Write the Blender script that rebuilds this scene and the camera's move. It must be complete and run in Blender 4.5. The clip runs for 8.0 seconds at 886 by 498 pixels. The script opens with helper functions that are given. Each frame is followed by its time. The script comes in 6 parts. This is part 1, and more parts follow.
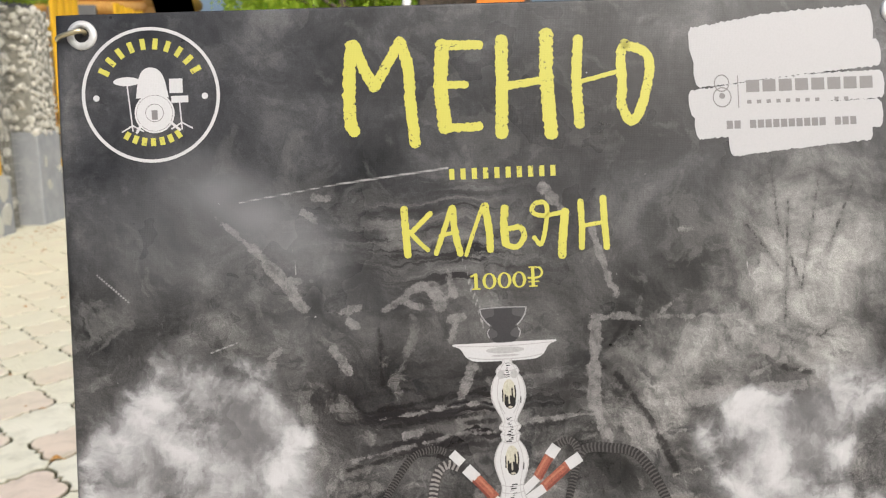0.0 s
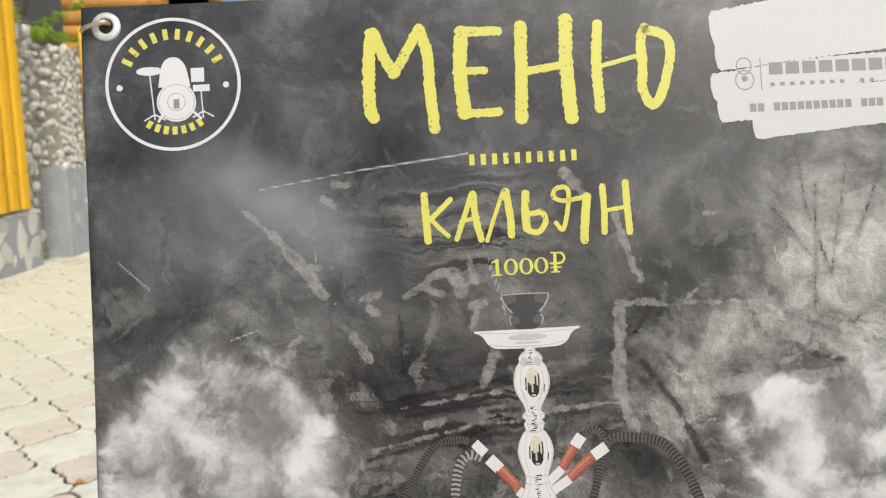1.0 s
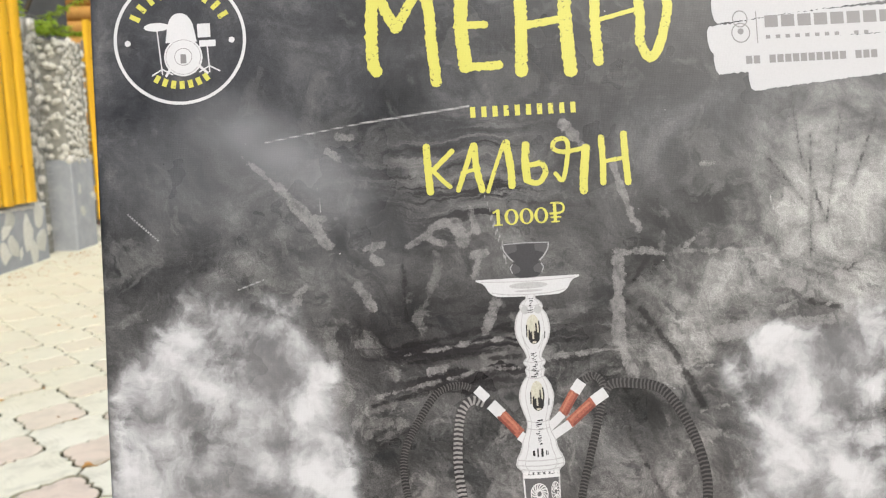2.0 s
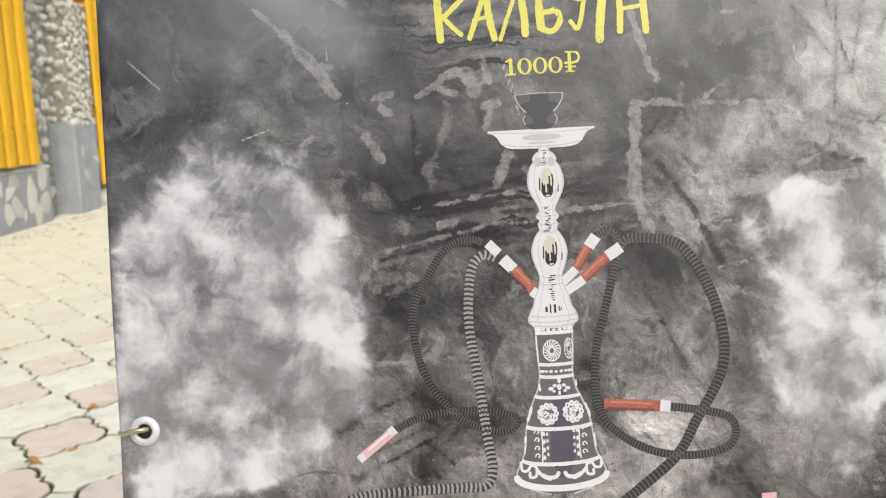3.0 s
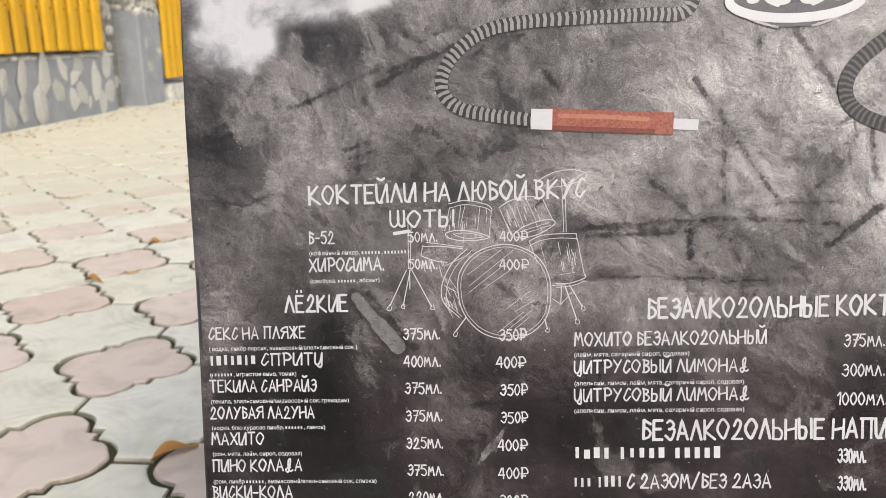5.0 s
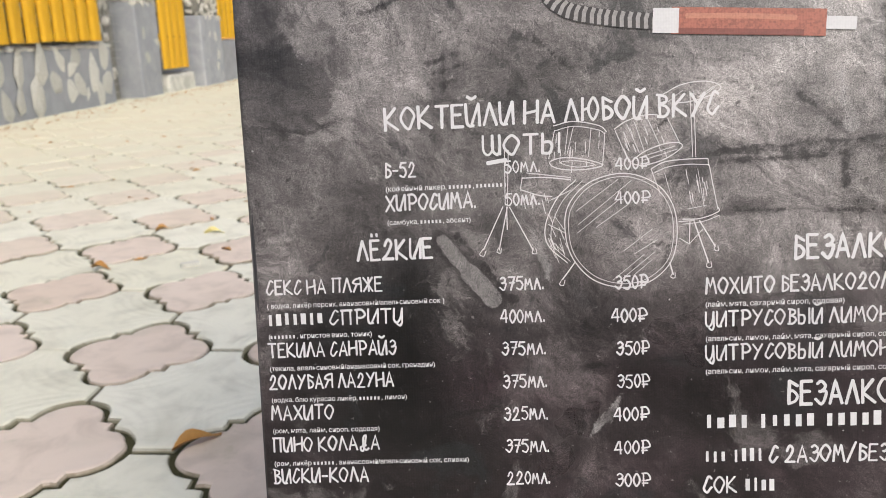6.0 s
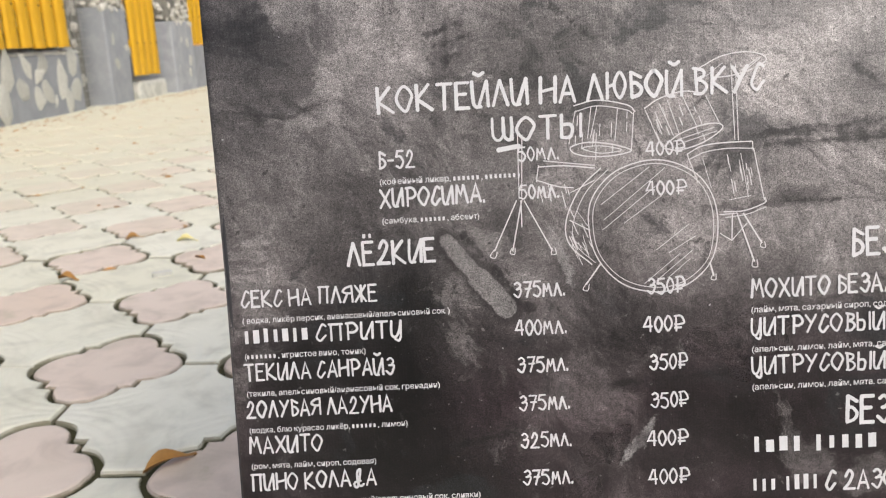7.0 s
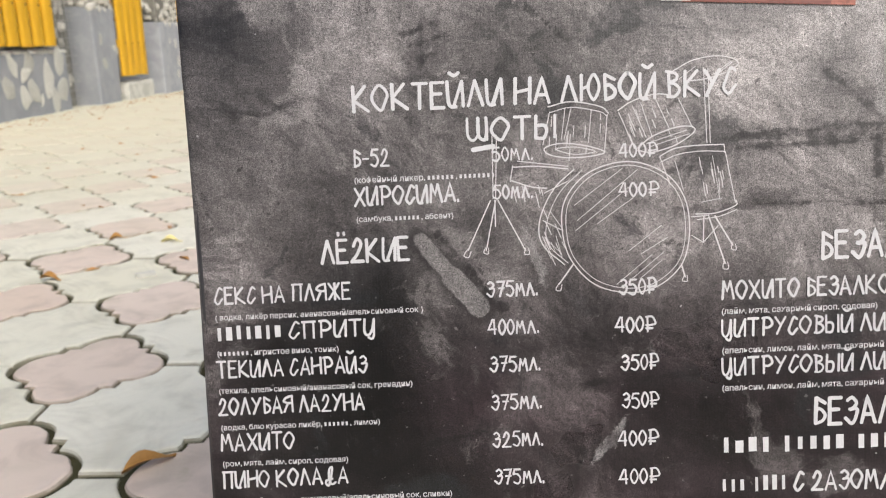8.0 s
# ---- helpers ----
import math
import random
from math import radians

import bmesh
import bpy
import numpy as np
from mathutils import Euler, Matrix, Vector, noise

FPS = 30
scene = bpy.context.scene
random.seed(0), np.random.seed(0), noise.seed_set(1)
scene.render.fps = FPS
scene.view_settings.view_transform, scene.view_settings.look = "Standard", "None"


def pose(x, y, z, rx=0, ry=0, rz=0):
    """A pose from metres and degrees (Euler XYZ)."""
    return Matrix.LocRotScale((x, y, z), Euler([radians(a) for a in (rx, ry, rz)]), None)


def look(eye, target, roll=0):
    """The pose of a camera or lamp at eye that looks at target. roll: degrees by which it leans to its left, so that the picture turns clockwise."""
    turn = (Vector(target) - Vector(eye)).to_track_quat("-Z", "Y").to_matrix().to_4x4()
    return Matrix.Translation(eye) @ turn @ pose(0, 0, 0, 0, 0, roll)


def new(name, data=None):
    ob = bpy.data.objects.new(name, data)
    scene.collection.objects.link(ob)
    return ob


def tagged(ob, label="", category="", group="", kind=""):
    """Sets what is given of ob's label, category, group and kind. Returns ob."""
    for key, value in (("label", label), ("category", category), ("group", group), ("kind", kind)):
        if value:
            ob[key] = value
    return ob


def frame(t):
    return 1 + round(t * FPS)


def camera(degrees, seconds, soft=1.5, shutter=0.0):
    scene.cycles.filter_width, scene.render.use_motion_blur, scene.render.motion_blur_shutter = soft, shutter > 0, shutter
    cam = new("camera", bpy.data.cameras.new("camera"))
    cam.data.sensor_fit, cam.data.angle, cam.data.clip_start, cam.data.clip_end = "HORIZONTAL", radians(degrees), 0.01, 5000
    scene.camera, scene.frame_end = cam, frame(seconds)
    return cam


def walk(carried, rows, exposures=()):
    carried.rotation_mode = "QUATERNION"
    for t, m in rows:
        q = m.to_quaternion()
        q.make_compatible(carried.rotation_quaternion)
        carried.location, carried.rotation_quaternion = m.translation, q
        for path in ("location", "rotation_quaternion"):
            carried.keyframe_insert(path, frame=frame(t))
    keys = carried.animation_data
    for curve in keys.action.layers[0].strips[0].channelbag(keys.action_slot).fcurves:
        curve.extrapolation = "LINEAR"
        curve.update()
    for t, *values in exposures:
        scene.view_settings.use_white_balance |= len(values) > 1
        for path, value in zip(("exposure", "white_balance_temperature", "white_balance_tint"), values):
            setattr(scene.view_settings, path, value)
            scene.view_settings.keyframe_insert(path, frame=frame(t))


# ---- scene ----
from functools import lru_cache

cam = camera(59.0, 8.0, soft=0.8)
PATH = [
    (0, (0.2099, -0.5630, 0.9120), (0.2711, 0.4179, 0.7274), -0.15),
    (0.5, (0.2041, -0.5617, 0.8988), (0.2528, 0.4250, 0.7439), -0.67),
    (1, (0.2108, -0.5635, 0.8787), (0.2442, 0.4258, 0.7366), -0.87),
    (2.5, (0.2113, -0.5835, 0.8195), (0.2383, 0.4032, 0.6594), -1.24),
    (3, (0.2054, -0.5767, 0.7632), (0.2274, 0.4069, 0.5843), -1.11),
    (3.5, (0.1900, -0.5691, 0.6808), (0.1996, 0.4120, 0.4873), -0.44),
    (4, (0.1747, -0.5414, 0.6007), (0.1674, 0.4344, 0.3824), 0.44),
    (4.5, (0.1563, -0.5041, 0.5334), (0.1301, 0.4652, 0.2890), 0.62),
    (5, (0.1475, -0.4792, 0.4987), (0.0983, 0.4851, 0.2386), -0.19),
    (5.2, (0.1403, -0.4738, 0.4870), (0.0826, 0.4890, 0.2230), -0.64),
    (6.3, (0.0923, -0.4057, 0.4516), (0.0509, 0.5561, 0.1810), -1.52),
    (6.5, (0.0906, -0.3948, 0.4473), (0.0559, 0.5686, 0.1815), -1.65),
    (7, (0.0888, -0.3821, 0.4455), (0.0698, 0.5820, 0.1805), -1.61),
    (7.5, (0.0944, -0.3817, 0.4458), (0.0859, 0.5831, 0.1831), -1.22),
    (8, (0.0938, -0.3836, 0.4436), (0.0906, 0.5822, 0.1843), -0.74),
]
walk(cam, [(t, look(eye, target, roll)) for t, eye, target, roll in PATH], exposures=[(0.0, -0.11, 6150, 7), (1.0, -0.06, 6100, 5), (2.5, 0.03, 5980, 6), (4.0, -0.12, 6050, 7), (5.0, -0.10, 6020, 9), (8.0, -0.12, 6020, 9)])
cam.data.dof.use_dof = True
cam.data.dof.focus_distance = 0.37
cam.data.dof.aperture_fstop = 21.0

# ---- light ----
world = bpy.data.worlds.new("sky")
scene.world = world
world.use_nodes = True
SUN_UP, SUN_TURN = 44.0, 149.0  # degrees: height, and compass turn from +y
sky = world.node_tree.nodes.new("ShaderNodeTexSky")
sky.sky_type, sky.sun_disc = "NISHITA", False
sky.sun_elevation, sky.sun_rotation = radians(SUN_UP), radians(SUN_TURN)
sky.air_density, sky.dust_density, sky.ozone_density = 0.8, 7.0, 0.7
back = world.node_tree.nodes["Background"]
back.inputs["Strength"].default_value = 0.17
world.node_tree.links.new(sky.outputs[0], back.inputs["Color"])
sun_way = Vector((math.sin(radians(SUN_TURN)) * math.cos(radians(SUN_UP)), math.cos(radians(SUN_TURN)) * math.cos(radians(SUN_UP)), math.sin(radians(SUN_UP))))
sun = new("sun", bpy.data.lights.new("sun", "SUN"))
sun.data.energy, sun.data.angle, sun.data.color = 1.6, radians(50), (1.0, 0.97, 0.92)
sun.matrix_world = look(sun_way * 30, (0, 0, 0))

# ---- materials ----
class Nodes:
    """A short hand for building a node material."""

    def __init__(self, name, rough=0.6, metal=0.0, spec=0.5):
        self.mat = bpy.data.materials.new(name)
        self.mat.use_nodes = True
        self.tree = self.mat.node_tree
        self.out = self.tree.nodes["Principled BSDF"]
        self.out.inputs["Roughness"].default_value = rough
        self.out.inputs["Metallic"].default_value = metal
        self.out.inputs["Specular IOR Level"].default_value = spec

    def put(self, socket, value):
        if isinstance(value, bpy.types.NodeSocket):
            self.tree.links.new(value, socket)
        elif isinstance(value, (tuple, list)) and len(value) == 3 and socket.type == "RGBA":
            socket.default_value = (*value, 1)
        else:
            socket.default_value = value

    def node(self, kind, out=0, props=None, **inputs):
        n = self.tree.nodes.new("ShaderNode" + kind)
        if props:
            for key, value in props:
                setattr(n, key, value)
        for key, value in inputs.items():
            if key[0] == "i" and key[1:].isdigit():
                self.put(n.inputs[int(key[1:])], value)
            else:
                self.put(n.inputs[key.replace("_", " ")], value)
        return n.outputs[out]

    def coord(self, kind="Object"):
        return self.tree.nodes.new("ShaderNodeTexCoord").outputs[kind]

    def math(self, op, a, b=0.0, c=0.0):
        return self.node("Math", 0, [("operation", op)], i0=a, i1=b, i2=c)

    def vec(self, op, a, b=(0, 0, 0)):
        return self.node("VectorMath", 1 if op == "LENGTH" else 0, [("operation", op)], i0=a, i1=b)

    def noise(self, at, scale, detail=5.0, rough=0.55, twist=0.0, out=0):
        return self.node("TexNoise", out, Vector=at, Scale=scale, Detail=detail, Roughness=rough, Distortion=twist)

    def ramp(self, value, low, high, a=0.0, b=1.0, smooth=True):
        return self.node("MapRange", 0, [("interpolation_type", "SMOOTHSTEP" if smooth else "LINEAR")], i0=value, i1=low, i2=high, i3=a, i4=b)

    def mix(self, f, a, b, blend="MIX"):
        n = self.tree.nodes.new("ShaderNodeMix")
        n.data_type, n.blend_type = "RGBA", blend
        self.put(n.inputs[0], f)
        self.put(n.inputs[6], a)
        self.put(n.inputs[7], b)
        return n.outputs[2]

    def colour(self, c):
        self.put(self.out.inputs["Base Color"], c)
        return self

    def bump(self, height, strength=0.3, far=0.001):
        self.tree.links.new(self.node("Bump", 0, Strength=strength, Distance=far, Height=height), self.out.inputs["Normal"])
        return self

    def random(self):
        return self.tree.nodes.new("ShaderNodeObjectInfo").outputs["Random"]

    def island(self):
        return self.tree.nodes.new("ShaderNodeNewGeometry").outputs["Random Per Island"]


def plain(name, c, rough=0.5, metal=0.0, vary=0.12, scale=40.0, bump=0.15, spec=0.5):
    """A material with grain and stains at two scales."""
    n = Nodes(name, rough, metal, spec)
    at = n.coord()
    fine, broad = n.noise(at, scale * 5, 4), n.noise(at, scale * 0.35, 3)
    f = n.math("MULTIPLY_ADD", n.math("ADD", n.ramp(fine, 0.3, 0.7), n.ramp(broad, 0.3, 0.7)), vary, 1 - vary)
    n.colour(n.node("VectorMath", 0, [("operation", "SCALE")], i0=c, Scale=f))
    n.put(n.out.inputs["Roughness"], n.ramp(broad, 0.2, 0.8, rough * 0.8, min(1, rough * 1.2)))
    if bump:
        n.bump(fine, bump, 0.0006)
    return n.mat


def ink(name, c, rough=0.4, wear=0.06, holes=0.0):
    """Printing ink on the vinyl, with its fine weave."""
    n = Nodes(name, rough, 0, 0.4)
    at = n.coord()
    grain = n.noise(at, 900, 2)
    n.colour(n.mix(n.ramp(grain, 0.35, 0.75, 0, wear * 2), c, tuple(v * 0.6 for v in c)))
    if holes:
        mask = n.math("MULTIPLY", n.ramp(n.noise(at, 45, 3), 0.50, 0.60), n.ramp(n.noise(at, 420, 3, 0.6), 0.60, 0.63, 0, holes))
        n.colour(n.mix(mask, c, (0.03, 0.03, 0.031)))
    n.bump(weave(n, at), 0.06, 0.0002)
    return n.mat


def weave(n, at):
    """Height of the vinyl's weave: ribs along and across."""
    x = n.node("SeparateXYZ", 0, i0=at)
    z = n.node("SeparateXYZ", 2, i0=at)
    ribs = n.math("SINE", n.math("MULTIPLY", x, 2 * math.pi / 0.0011))
    rows = n.math("SINE", n.math("MULTIPLY", z, 2 * math.pi / 0.0013))
    return n.math("ADD", ribs, n.math("MULTIPLY", rows, 0.8))


# The printed plaster, with some glare painted in as pale patches, in millimetres on the sheet. Strokes: from, to and
# width; patches: middle, half sizes and strength.
FLAKES_a = [(80, -124, 107, -150, 3), (107, -150, 124, -169, 7), (124, -169, 140, -193, 9), (151, -117, 162, -118, 5), (143, -126, 150, -132, 5), (131, -171, 138, -174, 3), (166, -197, 178, -194, 4), (171, -204, 176, -207, 5), (108, -233, 117, -230, 5), (115, -226, 124, -220, 2), (159, -222, 169, -238, 6), (196, -197, 219, -182, 6), (219, -182, 229, -181, 6), (229, -182, 236, -196, 10), (211, -192, 221, -196, 5), (242, -205, 248, -204, 7)]
FLAKES_b = [(244, -210, 243, -220, 5), (247, -260, 257, -238, 5), (241, -172, 244, -188, 4), (310, -117, 317, -125, 8), (317, -125, 329, -138, 3), (343, -145, 351, -172, 5), (351, -172, 359, -194, 4), (388, -210, 403, -198, 1.5), (388, -211, 454, -213, 2.2), (454, -212, 474, -207, 1.5), (405, -150, 417, -150, 3), (343, -210, 341, -242, 8), (341, -242, 340, -270, 10), (342, -275, 348, -296, 8), (343, -210, 365, -209, 4), (365, -210, 380, -213, 4)]
FLAKES_c = [(412, -270, 438, -268, 11), (365, -292, 410, -292, 1.6), (453, -256, 478, -246, 3), (498, -234, 516, -219, 5), (487, -254, 514, -254, 2), (459, -237, 469, -239, 9), (465, -265, 491, -265, 6), (295, -279, 342, -276, 2.5), (248, -286, 271, -285, 2), (190, -272, 262, -264, 2), (169, -300, 261, -282, 2.5), (207, -284, 216, -283, 8), (245, -261, 255, -234, 4), (121, -337, 129, -352, 4), (137, -350, 141, -352, 5), (149, -332, 153, -314, 4)]
FLAKES_d = [(158, -376, 192, -376, 1.3), (395, -323, 438, -316, 1.6), (261, -522, 295, -529, 3), (252, -559, 289, -586, 3), (228, -536, 233, -556, 5), (308, -528, 314, -544, 7), (216, -489, 225, -494, 1.5), (103, -593, 110, -614, 3), (125, -682, 138, -665, 3.5)]
FLAKES = FLAKES_a + FLAKES_b + FLAKES_c + FLAKES_d
CRACKS_a = [(368, -208, 352, -231, 5), (370, -217, 370, -218, 7), (347, -244, 349, -244, 6), (357, -250, 380, -284, 6.5), (380, -284, 396, -320, 8), (478, -252, 499, -257, 6), (503, -230, 516, -222, 6), (249, -261, 268, -258, 4), (248, -278, 270, -277, 4), (189, -266, 263, -256, 6), (192, -278, 262, -272, 5), (166, -306, 261, -287, 4), (191, -206, 192, -249, 3), (43, -359, 46, -378, 2.5), (170, -334, 208, -315, 2), (353, -356, 369, -390, 1.6)]
CRACKS_b = [(343, -332, 353, -359, 1.6), (320, -324, 334, -319, 2), (83, -486, 122, -473, 3), (91, -485, 124, -472, 4.5), (127, -479, 138, -469, 2.5), (138, -471, 151, -470, 3), (38, -501, 80, -484, 2.4), (80, -491, 94, -485, 6), (151, -437, 189, -421, 2), (155, -446, 197, -427, 2.5), (169, -459, 196, -450, 2), (156, -407, 184, -397, 2), (188, -430, 207, -446, 3.5), (152, -475, 168, -497, 2)]
CRACKS_c = [(174, -564, 226, -564, 3), (233, -494, 271, -551, 3), (245, -505, 247, -534, 2), (263, -476, 264, -497, 2), (280, -473, 303, -506, 5), (316, -520, 318, -544, 5), (296, -576, 323, -555, 6), (180, -564, 252, -561, 4), (252, -561, 300, -565, 3), (187, -588, 268, -592, 2), (230, -569, 231, -580, 6), (246, -537, 247, -553, 3), (287, -551, 303, -535, 1.5), (271, -554, 303, -554, 1.5), (212, -542, 231, -558, 4)]
CRACKS_d = [(63, -596, 76, -610, 2.6), (71, -594, 89, -616, 4), (88, -619, 94, -622, 7), (122, -652, 172, -649, 2.5), (65, -672, 86, -668, 3.5), (106, -515, 122, -528, 3), (181, -568, 233, -567, 4), (511, -110, 493, -197, 1.1), (534, -122, 514, -171, 1), (475, -111, 478, -148, 1.1), (478, -148, 492, -192, 1.1), (455, -149, 480, -183, 1.1), (486, -133, 483, -182, 1), (483, -182, 480, -220, 1), (193, -214, 191, -249, 2.5)]
CRACKS_fine = [(62, -523, 76, -519, 2.2), (64, -527, 78, -523, 2.2), (66, -532, 76, -529, 2.2), (69, -520, 68, -534, 2), (193, -450, 196, -455, 6)]
CRACKS = CRACKS_fine + CRACKS_a + CRACKS_b + CRACKS_c + CRACKS_d
SCRAPES_a = [(100, -118, 168, -108, 1), (168, -108, 244, -100, 1.4), (2, -163, 23, -183, 1.2), (245, -144, 262, -197, 0.7), (262, -197, 265, -216, 0.6), (76, -220, 94, -214, 1), (134, -107, 134, -120, 0.6), (135, -152, 136, -169, 0.8), (254, -178, 264, -213, 0.6), (454, -175, 456, -185, 1), (369, -302, 377, -307, 1)]
SCRAPES = SCRAPES_a
PALE_PATCHES_a = [(341, -501, 90, 100, 0.5), (261, -505, 60, 60, 0.3), (221, -512, 50, 60, 0.22), (353, -569, 70, 60, 0.55), (330, -461, 80, 60, 0.35), (346, -430, 70, 60, 0.4), (198, -536, 60, 30, 0.4), (251, -510, 60, 50, 0.45), (278, -544, 60, 40, 0.5), (171, -484, 50, 40, 0.3), (60, -504, 40, 40, 0.3), (87, -547, 40, 20, 0.22), (120, -529, 40, 25, 0.3), (116, -639, 34, 34, 0.2), (60, -522, 30, 25, 0.2), (369, -260, 60, 60, 0.35)]
# The wide patches at x 504 and 459 paint glare over brown print.
PALE_PATCHES_b = [(417, -272, 60, 40, 0.4), (378, -358, 50, 50, 0.2), (66, -153, 60, 50, 0.16), (206, -156, 50, 35, 0.2), (370, -288, 60, 40, 0.35), (358, -227, 26, 36, 0.4), (504, -158, 100, 90, 0.6), (459, -212, 120, 70, 0.5), (424, -265, 60, 50, 0.3), (498, -238, 60, 50, 0.4)]
# The last two here lighten the print to stand in for brownish glare.
PALE_PATCHES_more = [(209, -602, 45, 35, 0.35), (351, -276, 50, 50, 0.3), (302, -296, 40, 40, 0.2)]
PALE_PATCHES = PALE_PATCHES_more + PALE_PATCHES_a + PALE_PATCHES_b
DARK_PATCHES_a = [(188, -251, 60, 50, 0.6), (361, -175, 25, 40, 0.35), (108, -141, 34, 26, 0.35), (228, -291, 60, 40, 0.45), (155, -271, 35, 55, 0.5), (176, -343, 45, 45, 0.3), (266, -254, 40, 50, 0.4), (350, -314, 25, 30, 0.4), (413, -253, 50, 16, 0.4), (208, -432, 50, 40, 0.3), (111, -479, 80, 30, 0.5), (-1, -511, 60, 60, 0.3), (56, -467, 70, 20, 0.35), (-1, -524, 50, 80, 0.22), (67, -553, 80, 40, 0.35), (215, -552, 50, 25, 0.4)]
DARK_PATCHES_b = [(260, -580, 60, 25, 0.45), (87, -596, 20, 22, 0.65), (33, -642, 70, 50, 0.4), (146, -676, 50, 25, 0.5), (178, -654, 50, 20, 0.4), (45, -576, 40, 25, 0.35), (16, -647, 60, 45, 0.5), (22, -686, 90, 40, 0.6), (94, -687, 60, 30, 0.4), (377, -52, 120, 80, 0.8), (313, -113, 60, 50, 0.4)]
DARK_PATCHES_more = [(36, -596, 45, 30, 0.35), (55, -615, 40, 30, 0.3), (146, -518, 60, 30, 0.3), (256, -515, 50, 25, 0.25)]
DARK_PATCHES = DARK_PATCHES_more + DARK_PATCHES_a + DARK_PATCHES_b
SMOKE_a = [(65, -276, 75, 60, 0.6), (103, -314, 55, 55, 0.65), (122, -381, 45, 45, 0.75), (60, -374, 90, 80, 0.85), (18, -340, 50, 80, 0.65), (69, -437, 55, 25, 0.6), (8, -468, 30, 25, 0.7), (3, -423, 40, 40, 0.5), (21, -267, 40, 40, 0.35), (442, -292, 45, 45, 0.5), (462, -347, 45, 60, 0.75), (466, -421, 45, 65, 0.85), (428, -357, 25, 50, 0.45), (480, -299, 70, 50, 0.5), (495, -376, 80, 60, 0.8), (446, -392, 40, 30, 0.55)]
SMOKE_b = [(527, -270, 50, 40, 0.45), (109, -284, 45, 50, 0.75), (47, -234, 40, 35, 0.32), (92, -245, 40, 30, 0.45), (14, -290, 45, 40, 0.5), (494, -301, 50, 45, 0.6)]
SMOKE_more = [(133, -396, 40, 40, 0.6), (98, -427, 50, 30, 0.6), (46, -440, 50, 28, 0.6), (131, -344, 35, 45, 0.5), (5, -383, 50, 60, 0.5)]
SMOKE = SMOKE_more + SMOKE_a + SMOKE_b
STICK = [(65, -596, 76, -610, 5.5), (76, -610, 86, -622, 7.5)]
TROWEL_ROWS = [(232, -152, 62, 60, 0.9), (285, -150, 60, 60, 0.45), (170, -150, 60, 55, 0.35)]
DARK_BOARDS = [(225, -275, 75, 52, 1.0), (300, -265, 70, 45, 0.7), (160, -250, 50, 40, 0.35)]
BEAM = [(72, -98, 44, 30, 0.22), (100, -116, 44, 30, 0.32), (126, -136, 44, 30, 0.32), (150, -156, 40, 30, 0.24), (60, -140, 90, 60, 0.20), (150, -190, 80, 50, 0.10)]


